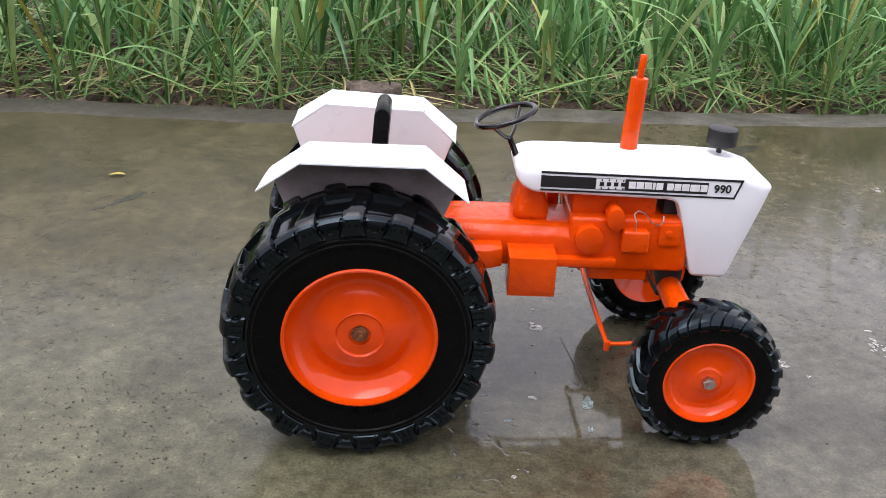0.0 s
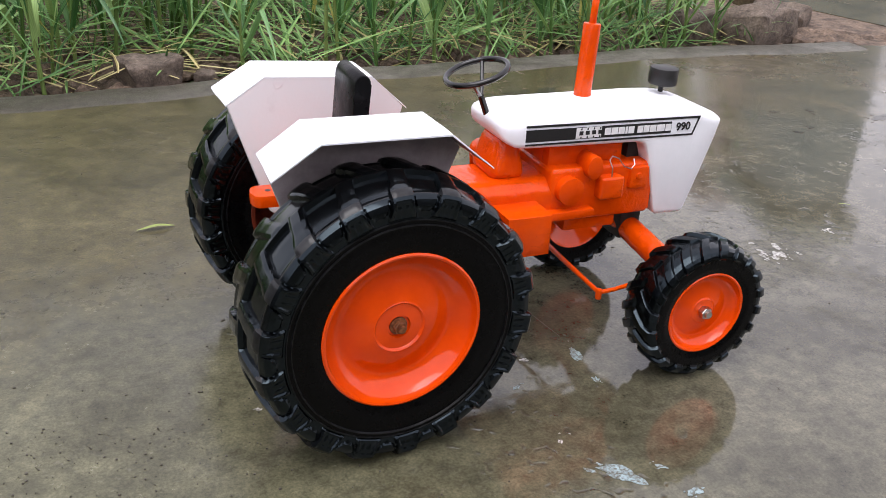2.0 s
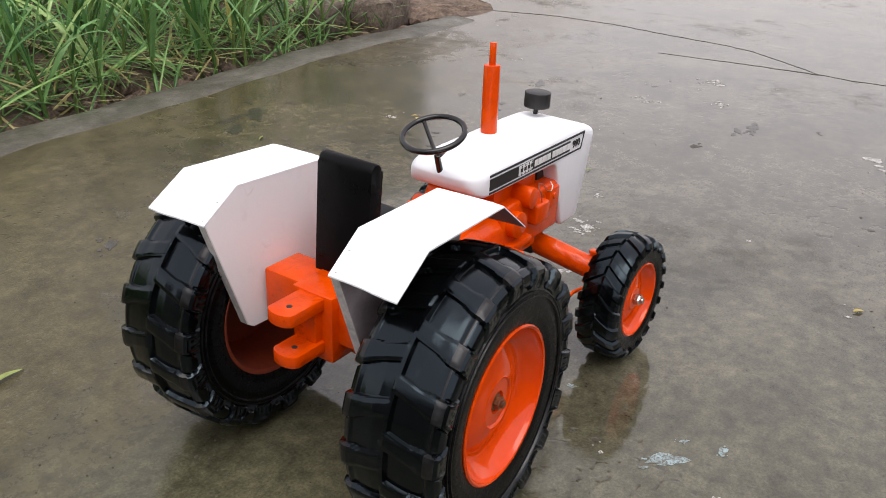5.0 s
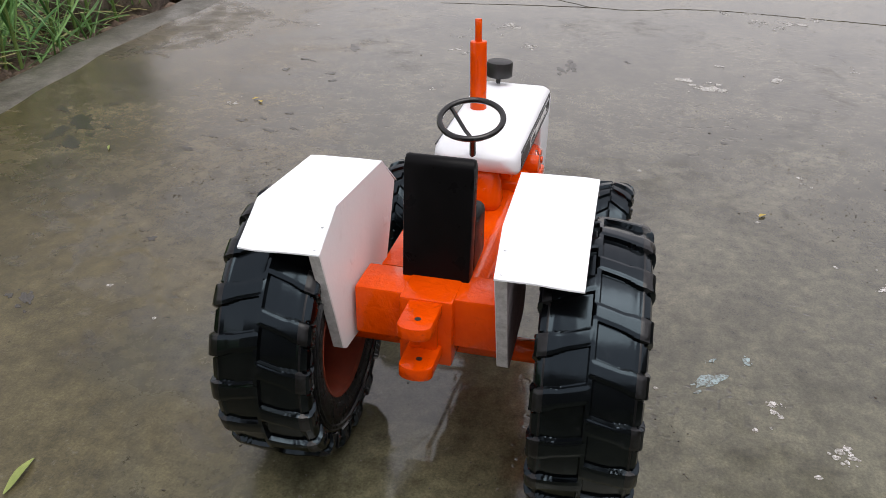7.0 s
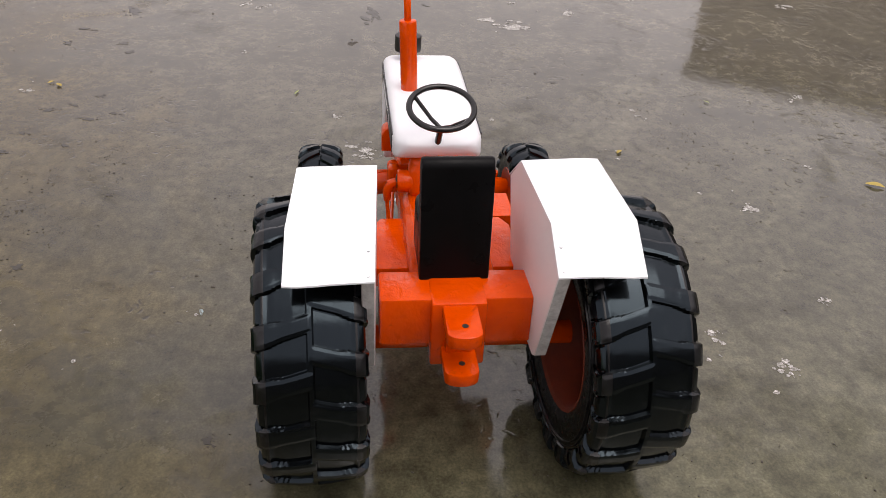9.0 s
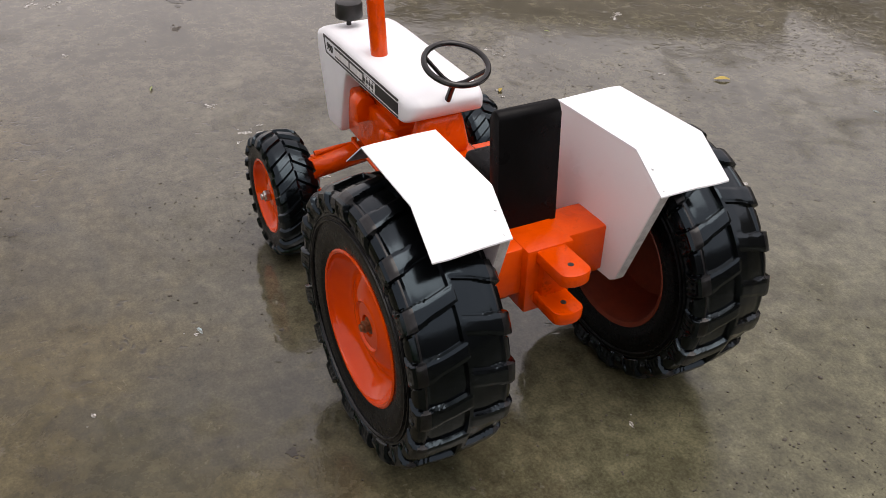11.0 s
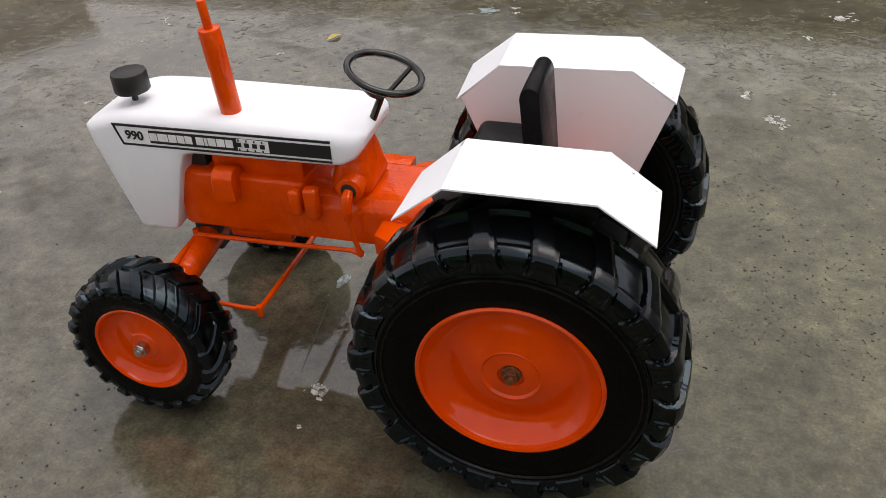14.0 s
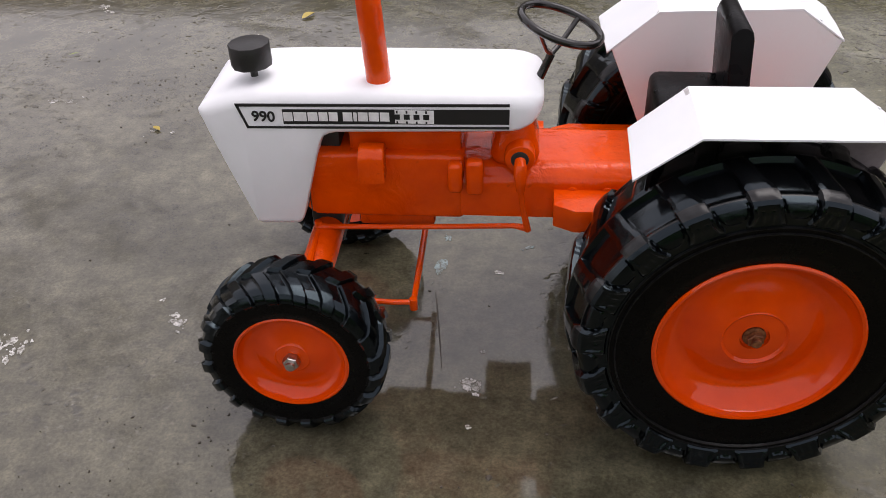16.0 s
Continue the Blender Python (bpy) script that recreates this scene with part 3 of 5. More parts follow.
def tyre(profile, relief, count, sign, skew, steps, phase=0.0):
    """A turned tyre whose tread and shoulders carry moulded relief."""
    b = bmesh.new()
    fine = []
    for (s0, r0), (s1, r1) in zip(profile, profile[1:]):
        k = max(1, int(math.hypot(s1 - s0, r1 - r0) / 0.0011))
        fine += [(s0 + (s1 - s0) * i / k, r0 + (r1 - r0) * i / k) for i in range(k)]
    fine.append(profile[-1])
    both = [(s, r, -1) for s, r in fine] + [(s, r, 1) for s, r in fine[::-1]][1 if fine[-1][0] == 0 else 0:]
    radius = max(r for _, r in profile)
    pitch = 2 * math.pi * radius / count
    rings = []
    for i, (s, r, side) in enumerate(both):
        p, q = both[max(0, i - 1)], both[min(len(both) - 1, i + 1)]
        ts, tr = q[0] * q[2] - p[0] * p[2], q[1] - p[1]
        d = math.hypot(ts, tr) or 1.0
        ns, nr = -tr / d, ts / d
        stagger = round(0.45 * steps / count) / steps * 2 * math.pi if side > 0 else 0.0
        ring = []
        for k in range(steps):
            th = 2 * math.pi * k / steps
            h = relief((th - stagger) * radius, s, r, pitch)
            a, rr = th + radians(phase) + sign * skew * s / radius, r + nr * h
            ring.append(b.verts.new((rr * math.cos(a), s * side + ns * h, rr * math.sin(a))))
        rings.append(ring)
    for a, c in zip(rings, rings[1:] + rings[:1]):
        for k in range(steps):
            j = (k + 1) % steps
            b.faces.new((a[k], a[j], c[j], c[k]))
    return b


REAR_PROFILE = [(s * 1.04, r) for s, r in [(0.0255, 0.0524), (0.0290, 0.0552), (0.0306, 0.0617), (0.0312, 0.0690), (0.0309, 0.0739), (0.0310, 0.0747), (0.0324, 0.0751), (0.0324, 0.0756), (0.0312, 0.0759), (0.0312, 0.0781), (0.0318, 0.0784), (0.0318, 0.0788), (0.0306, 0.0791), (0.0305, 0.0800), (0.0311, 0.0840), (0.0309, 0.0880), (0.0299, 0.0912), (0.0270, 0.0935), (0.0205, 0.0948), (0.0100, 0.0962), (0.0, 0.0967)]]
FRONT_PROFILE = [(s * 1.03, 0.0318 + (r - 0.0318) * 1.07) for s, r in [(0.0135, 0.0318), (0.0165, 0.0341), (0.0180, 0.0391), (0.0182, 0.0440), (0.0176, 0.0482), (0.0160, 0.0512), (0.0120, 0.0528), (0.0060, 0.0533), (0.0, 0.0535)]]

# dished rims: (depth from the outer face, radius)
REAR_RIM = [(d, r * 0.945) for d, r in [(0.0040, 0.0592), (-0.0008, 0.0588), (-0.0016, 0.0575), (-0.0010, 0.0560), (0.0014, 0.0554), (0.0034, 0.0543), (0.0072, 0.0511), (0.0106, 0.0472), (0.0125, 0.0440), (0.0132, 0.0415),
            (0.0126, 0.0388), (0.0106, 0.0345), (0.0082, 0.0285), (0.0068, 0.0232), (0.0062, 0.0200), (0.0055, 0.0188), (0.0062, 0.0178), (0.0070, 0.0172), (0.0066, 0.0120), (0.0064, 0.0085), (0.0084, 0.0080), (0.0084, 0.0)]]
FRONT_RIM = [(d, r * 0.925) for d, r in [(0.0030, 0.0378), (-0.0004, 0.0376), (-0.0010, 0.0365), (-0.0004, 0.0352), (0.0010, 0.0347), (0.0032, 0.0336), (0.0056, 0.0316), (0.0074, 0.0288), (0.0081, 0.0262), (0.0080, 0.0246), (0.0066, 0.0200), (0.0050, 0.0130), (0.0046, 0.0116), (0.0038, 0.0108), (0.0036, 0.0060), (0.0036, 0.0)]]


def rim_mesh(rim, half):
    b = bmesh.new()
    outer = [(-half + d, r) for d, r in rim]
    back = [(half - 0.0005, rim[0][1]), (half + 0.0008, rim[0][1] - 0.001), (half - 0.001, rim[0][1] - 0.004), (-half + 0.022, rim[0][1] - 0.014), (-half + 0.0185, 0.012), (-half + 0.018, 0.0)]
    lathe(b, outer[::-1] + back, 72)
    return b


def ring_r(poly):
    return math.hypot(poly.center.x, poly.center.z)


def wheel(name, centre, half, rim, tyre_profile, relief, count, skew, left, rear, toe=0.0, phase=0.0, label=""):
    """A dished orange rim that carries its tyre, washer and axle nut."""
    sign = -1 if left else 1
    w = part(name, rim_mesh(rim, half - 0.0015), RIM, tractor, label)
    w.matrix_basis = pose(*centre, 0, 0, (180 if left else 0) + toe)
    t = part("tyre", tyre(tyre_profile, relief, count, sign, skew, 972 if rear else 720, phase), RUBBER, w, "ribbed black rubber tyre with chevron lugs", angle=30)
    t.data.materials.append(TREAD)
    t.data.materials.append(SCUFF_GLINT)
    widest = max(r for _, r in tyre_profile)
    for poly in t.data.polygons:
        if math.hypot(poly.center.x, poly.center.z) > (0.815 if rear else 0.862) * widest:
            poly.material_index = 1
        # sidewall rings: glint put into the colour; lug crests: scuffed rubber
        if rear and poly.normal.length and (0.0747 < ring_r(poly) < 0.0758 or 0.0781 < ring_r(poly) < 0.0790 or (ring_r(poly) > 0.0945 and 0.0268 < abs(poly.center.y) < 0.0345)):
            poly.material_index = 2
    # back of the rear rims: shade inside the wheel put into a duller orange
    w.data.materials.append(RIM_SHADE)
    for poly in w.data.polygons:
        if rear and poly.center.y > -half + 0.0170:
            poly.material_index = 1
    hub = -half + 0.0015 + (0.0084 if rear else 0.0036)
    if rear:
        part("washer", cylinder(bmesh.new(), (0, hub + 0.001, 0), (0, hub - 0.0012, 0), 0.0062, 32, 0.0003), RUST, w, "rusty orange-stained washer")
        b = hexnut(bmesh.new(), (0, hub - 0.0030, 0), 0.0047, 0.0042)
        cylinder(b, (0, hub - 0.004, 0), (0, hub - 0.0074, 0), 0.0028, 16, 0.0004)
        part("axle_nut", b, RUST, w, "small rusty hexagonal axle nut")
    else:
        b = hexnut(bmesh.new(), (0, hub - 0.0028, 0), 0.0052, 0.0056)
        cylinder(b, (0, hub - 0.004, 0), (0, hub - 0.0082, 0), 0.0030, 16, 0.0004)
        part("axle_nut", b, STEEL, w, "shiny zinc-plated axle nut")
    return w


wheel("rear_wheel", (-0.0013, -0.1066, 0.1047), 0.0315, REAR_RIM, REAR_PROFILE, rear_relief, 18, 0.28, False, True, 4.0, 7.7, label="large glossy orange dished rear wheel")
wheel("rear_wheel", (-0.0006, 0.0992, 0.1066), 0.0315, REAR_RIM, REAR_PROFILE, rear_relief, 18, 0.28, True, True, 1.5, 3.0, label="large glossy orange dished rear wheel")
wheel("front_wheel", (0.2612, -0.1005, 0.0642), 0.0182, FRONT_RIM, FRONT_PROFILE, front_relief, 20, 0.70, False, False, label="small glossy orange dished front wheel")
wheel("front_wheel", (0.2585, 0.0965, 0.0656), 0.0182, FRONT_RIM, FRONT_PROFILE, front_relief, 20, 0.70, True, False, label="small glossy orange dished front wheel")

# hood and nose: rounded sections lofted along x
def piece(x, *stops):
    """Straight lines between (x, value) stops."""
    for (a, u), (b, v) in zip(stops, stops[1:]):
        if x <= b:
            return u + (v - u) * max(0.0, x - a) / (b - a)
    return stops[-1][1]


def hood_mesh():
    b = bmesh.new()
    xs = [0.1140, 0.1147, 0.1160, 0.1180, 0.1205, 0.1235, 0.1270, 0.1310, 0.1400, 0.1600, 0.1800, 0.2000, 0.2200, 0.2340, 0.2390, 0.2420, 0.2440, 0.2470, 0.2510, 0.2560, 0.2600, 0.2618, 0.2640,
          0.2700, 0.2800, 0.2870, 0.2900, 0.2930, 0.2980, 0.3030, 0.3080, 0.3110, 0.3135, 0.3152, 0.3160]
    rings = []
    for x in xs:
        top = piece(x, (0.1140, 0.1975), (0.1150, 0.1995), (0.1180, 0.2018), (0.1235, 0.2036), (0.1330, 0.2046), (0.2580, 0.2044), (0.2820, 0.2034), (0.2930, 0.2016), (0.3030, 0.1988), (0.3110, 0.1960), (0.3145, 0.1930), (0.3160, 0.1905))
        low = piece(x, (0.1140, 0.1960), (0.1147, 0.1925), (0.1165, 0.1885), (0.1205, 0.1845), (0.1270, 0.1815), (0.1330, 0.1806), (0.2340, 0.1780), (0.2400, 0.1768), (0.2430, 0.1745), (0.2460, 0.1680), (0.2600, 0.1175), (0.2618, 0.1140), (0.2640, 0.1126), (0.2870, 0.1120), (0.2900, 0.1135), (0.3135, 0.1835), (0.3152, 0.1872), (0.3160, 0.1900))
        hw = 0.0350 * piece(x, (0.1140, 0.62), (0.1147, 0.72), (0.1160, 0.80), (0.1180, 0.865), (0.1205, 0.915), (0.1235, 0.95), (0.1270, 0.978), (0.1310, 0.995), (0.1400, 1.0), (0.2900, 1.0), (0.3040, 0.985), (0.3110, 0.965), (0.3150, 0.92), (0.3160, 0.86))
        h = top - low
        rt, rb = min(0.0095, h * 0.48), min(0.0035, h * 0.4)
        ring = []
        for cy, cz, r, a0, n in ((hw - rt, top - rt, rt, 0, 6), (-hw + rt, top - rt, rt, 90, 6), (-hw + rb, low + rb, rb, 180, 4), (hw - rb, low + rb, rb, 270, 4)):
            for k in range(n):
                a = radians(a0 + 90 * k / (n - 1))
                ring.append(b.verts.new((x, 0.0025 + cy + r * math.cos(a), cz + r * math.sin(a))))
        rings.append(ring)
    for p, q in zip(rings, rings[1:]):
        for k in range(len(p)):
            j = (k + 1) % len(p)
            b.faces.new((p[k], p[j], q[j], q[k]))
    b.faces.new(rings[0])
    b.faces.new(rings[-1][::-1])
    return b


hood = part("hood", hood_mesh(), WHITE, tractor, "white painted foam hood with a tapered nose", angle=48)


def decal(side):
    """The black band, its lines and frame, and the white marks on it."""
    y = -0.0325 - 0.0004 if side < 0 else 0.0375 + 0.0004
    y1 = y + 0.0008 * -side
    b = bmesh.new()

    def strip(x0, x1, z0, z1, slope=-0.0165, cut=0.0):
        f = lambda x, z: (x, z + slope * (x - 0.1335))
        prism(b, [f(x0, z0), f(x1 - cut, z0), f(x1, z1), f(x0, z1)], y, y1, "y")
    strip(0.1335, 0.2920, 0.1976, 0.1992, cut=0.0005)
    strip(0.1335, 0.2866, 0.1834, 0.1848, cut=0.0005)
    strip(0.1335, 0.2645, 0.1864, 0.1958)
    prism(b, [(0.2905, 0.1966), (0.2920, 0.1966), (0.2866, 0.1809), (0.2851, 0.1809)], y, y1, "y")
    band = part("decal", b, INK, hood, "black side band with thin border lines", smooth=False)
    yo = y + side * 0.0003
    b = bmesh.new()
    box(b, 0.1765, 0.1990, min(y, yo), max(y, yo), 0.1862, 0.1946)
    part("decal_block", b, DECALWHITE, hood, smooth=False)
    yn = y + side * 0.0006
    b = bmesh.new()
    for k in range(4):
        x = 0.1792 + 0.0056 * k
        box(b, x, x + 0.0034, min(yo, yn), max(yo, yn), 0.1888, 0.1920)
        for zz in (0.1868, 0.1935):
            box(b, x + 0.0012, x + 0.0022, min(yo, yn), max(yo, yn), zz - 0.0008, zz + 0.0008)
    part("decal_mark", b, INK, hood, smooth=False)
    # two words, as plain bars
    for start, widths in ((0.2022, (6.2, 6.6, 6.4, 2.8, 6.2)), (0.2322, (6.0, 6.0, 6.6, 8.4, 6.2))):
        x = start
        b = bmesh.new()
        for w in widths:
            w *= 0.00098
            z = -0.0165 * (x - 0.1335)
            box(b, x, x + w - 0.0007, min(y, yo), max(y, yo), 0.1884 + z, 0.1940 + z)
            x += w
        part("decal_bar", b, DECALWHITE, hood, smooth=False)
    # the model number
    cu = bpy.data.curves.new("decal_number", "FONT")
    cu.body, cu.size, cu.extrude, cu.align_x, cu.align_y, cu.offset = "990", 0.0092, 0.0002, "CENTER", "CENTER", 0.00018
    tmp = new("decal_number", cu)
    me = bpy.data.meshes.new_from_object(tmp.evaluated_get(bpy.context.evaluated_depsgraph_get()))
    bpy.data.objects.remove(tmp)
    me.materials.clear()
    me.materials.append(INK)
    num = new("decal_number", me)
    num.parent = hood
    num.matrix_basis = pose(0.2760, y + side * 0.0001, 0.1887, 90, 0.9 * -side * -1, 0 if side < 0 else 180)


decal(-1)
decal(1)

# exhaust stack and air filter
b = cylinder(bmesh.new(), (0.2100, 0.0190, 0.2035), (0.2132, 0.0212, 0.2622), 0.0071, 32, 0.0008)
exhaust = part("exhaust", b, ORANGE, tractor, "orange painted exhaust stack")
part("exhaust_tip", cylinder(bmesh.new(), (0.2132, 0.0212, 0.2610), (0.2146, 0.0220, 0.2805), 0.0029, 20, 0.0004), ORANGE, exhaust)
b = cylinder(bmesh.new(), (0.2843, 0.0158, 0.2040), (0.2845, 0.0152, 0.2130), 0.0022, 16)
filt = part("air_filter", b, SHADE, tractor, "dark round air filter cap on a short stem")
part("filter_cap", cylinder(bmesh.new(), (0.2848, 0.0152, 0.2108), (0.2852, 0.0150, 0.2246), 0.0122, 11, 0.0006), FILTER, filt)

# chassis beam, engine and dash dome
def chamfered(x0, x1, hw, z0, z1, c):
    b = bmesh.new()
    prism(b, [(-hw, z0), (hw, z0), (hw, z1 - c), (hw - c, z1), (-hw + c, z1), (-hw, z1 - c)], x0, x1, "x", 0.0012, 2)
    soft = [e for e in b.edges if abs(e.verts[0].co.x - e.verts[1].co.x) > 0.05 and min(e.verts[0].co.z, e.verts[1].co.z) > z1 - c - 0.001]
    bmesh.ops.bevel(b, geom=soft, offset=0.004, segments=3, profile=0.5, affect="EDGES")
    return b


chassis = part("chassis", chamfered(0.006, 0.256, 0.0308, 0.1185, 0.1525, 0.0085), ORANGE, tractor, "orange painted wooden chassis beam")
b = bmesh.new()
box(b, 0.160, 0.2555, -0.0312, 0.0312, 0.1155, 0.1610, 0.0035, 3)
engine = part("engine_block", b, ORANGE, tractor, "orange painted engine block with boxy fittings")
b = bmesh.new()
box(b, 0.162, 0.230, -0.0200, 0.0240, 0.1560, 0.1795, 0.002)
part("cylinder_head", b, ORANGE, engine)
b = bmesh.new()
box(b, 0.1130, 0.1465, -0.0205, 0.0280, 0.1500, 0.1865, 0.0095, 5, (0.48, 0.76))
part("dash_support", b, ORANGE, tractor, "rounded orange block under the hood's rear end")
# a dark block stands in for the shaded gap behind the nose
b = bmesh.new()
box(b, 0.236, 0.2500, -0.0180, 0.0220, 0.150, 0.1785, 0.001)
part("radiator", b, SHADE, engine, "dark block standing for the shaded gap behind the nose")

# right side fittings
part("filter_disc", cylinder(bmesh.new(), (0.1757, -0.029, 0.1440), (0.1757, -0.0385, 0.1440), 0.0116, 24, 0.0012), ORANGE, engine)
b = cylinder(bmesh.new(), (0.1946, -0.018, 0.1622), (0.1946, -0.0390, 0.1622), 0.0072, 24, 0.0012)
for v in b.verts:
    v.co.z += 0.38 * (v.co.z - 0.1622)
part("boss", b, ORANGE, engine, "upright oval orange boss")
b = box(bmesh.new(), 0.2008, 0.2230, -0.0405, -0.028, 0.1345, 0.1535, 0.0028, 3)
part("fuel_pump", b, ORANGE, engine)
b = box(bmesh.new(), 0.2310, 0.2490, -0.0350, -0.028, 0.1395, 0.1580, 0.002)
part("bracket", b, ORANGE, engine)
part("bracket_screw", cylinder(bmesh.new(), (0.2388, -0.033, 0.1505), (0.2388, -0.0366, 0.1505), 0.0030, 12, 0.0006), ORANGE, engine)
b = box(bmesh.new(), 0.1470, 0.1990, -0.0385, -0.026, 0.1200, 0.1280, 0.0022)
part("side_rail", b, ORANGE, engine)
b = box(bmesh.new(), 0.1790, 0.2280, -0.0260, 0.0240, 0.1040, 0.1210, 0.003)
part("oil_sump", b, ORANGE, engine)
wire = [(0.2110, -0.0375, 0.1605), (0.2090, -0.0350, 0.1665), (0.2125, -0.0330, 0.1690), (0.2180, -0.0340, 0.1670), (0.2235, -0.0350, 0.1600), (0.2295, -0.0365, 0.1580), (0.2325, -0.0360, 0.1615), (0.2330, -0.0330, 0.1650)]
part("wire_loop", tube(bmesh.new(), wire, 0.0005, 6), STEEL, engine, "thin bent silver wire loop")
b = tube(bmesh.new(), [(0.2110, -0.0375, 0.1605), (0.2108, -0.0385, 0.1500)], 0.0005, 6)
part("wire_end", b, STEEL, engine)

# left side fittings
dome = [(0.0335 + 0.0085 * math.cos(a), 0.1610 + 0.0085 * math.sin(a)) for a in [radians(15 * k) for k in range(13)]]
b = prism(bmesh.new(), [(0.0250, 0.1470), (0.0420, 0.1470)] + dome, 0.2070, 0.2225, "x", 0.0012, 2)
part("cover_block", b, ORANGE, engine, "round-topped orange cover block")
for x0, x1, z0, z1 in ((0.1605, 0.1695, 0.1390, 0.1590), (0.1482, 0.1585, 0.1378, 0.1612)):
    b = box(bmesh.new(), x0, x1, 0.0300, 0.0392, z0, z1, 0.0028, 3)
    part("terminal_block", b, ORANGE, engine)
for x in (0.0735, 0.0945):
    b = cylinder(bmesh.new(), (x, 0.0295, 0.1375), (x, 0.0316, 0.1375), 0.0034, 16, 0.0006)
    part("chassis_screw", b, ORANGE, chassis)
b = cylinder(bmesh.new(), (0.0820, -0.0295, 0.1385), (0.0820, -0.0314, 0.1385), 0.0026, 16, 0.0006)
part("chassis_screw", b, RUST, chassis)

# toolbox on the right flank
b = bmesh.new()
prism(b, [(0.1108, 0.1040), (0.1480, 0.1040), (0.1480, 0.1370), (0.1108, 0.1370)], -0.060, -0.0285, "y", 0.0012, 2)
part("toolbox", b, ORANGE, tractor, "plain orange wooden box fixed to the chassis")

# foot steps
for s, yo in ((-1, -0.053), (1, 0.054)):
    b = bmesh.new()
    yi = 0.028 * s
    prism(b, [(0.035, yi), (0.106, yi), (0.106, yo * 0.88), (0.094, yo), (0.035, yo)], 0.1235, 0.1390, "z", 0.001, 2)
    part("footstep", b, ORANGE, tractor, "orange wooden footstep block")

# rear axle housing, drawbar block and two hitch plates
b = box(bmesh.new(), -0.0265, 0.0080, -0.0490, 0.0535, 0.1175, 0.1550, 0.002)
axle = part("rear_axle_housing", b, ORANGE, tractor, "boxy orange rear axle housing")
b = box(bmesh.new(), -0.0335, 0.004, -0.0170, 0.0200, 0.1050, 0.1560, 0.002)
part("gear_housing", b, ORANGE, axle)
part("axle_tube", cylinder(bmesh.new(), (0, -0.085, 0.105), (0, 0.080, 0.105), 0.0085, 24, 0.001), ORANGE, axle)


def hitch(z0, z1, x_end, name):
    b = bmesh.new()
    poly = [(-0.030, -0.0100), (-0.030, 0.0130)] + [(x_end + 0.0065 - 0.0065 * math.sin(a), 0.0015 + 0.0115 * math.cos(a)) for a in [math.pi * k / 8 for k in range(9)]]
    prism(b, poly, z0, z1, "z", 0.0012, 2)
    h = part(name, b, ORANGE, axle, "rounded orange hitch plate with a pin hole")
    # a dark disc stands for the shaded depth of the hole
    part("pin_hole", cylinder(bmesh.new(), (x_end + 0.013, 0.0008, z1 - 0.002), (x_end + 0.013, 0.0008, z1 + 0.0002), 0.0021, 16), SHADE, h)


hitch(0.1450, 0.1545, -0.0680, "hitch_plate")
hitch(0.1120, 0.1215, -0.0650, "hitch_plate")
b = box(bmesh.new(), -0.040, -0.029, -0.0075, 0.0105, 0.118, 0.148, 0.001)
part("hitch_web", b, ORANGE, axle)

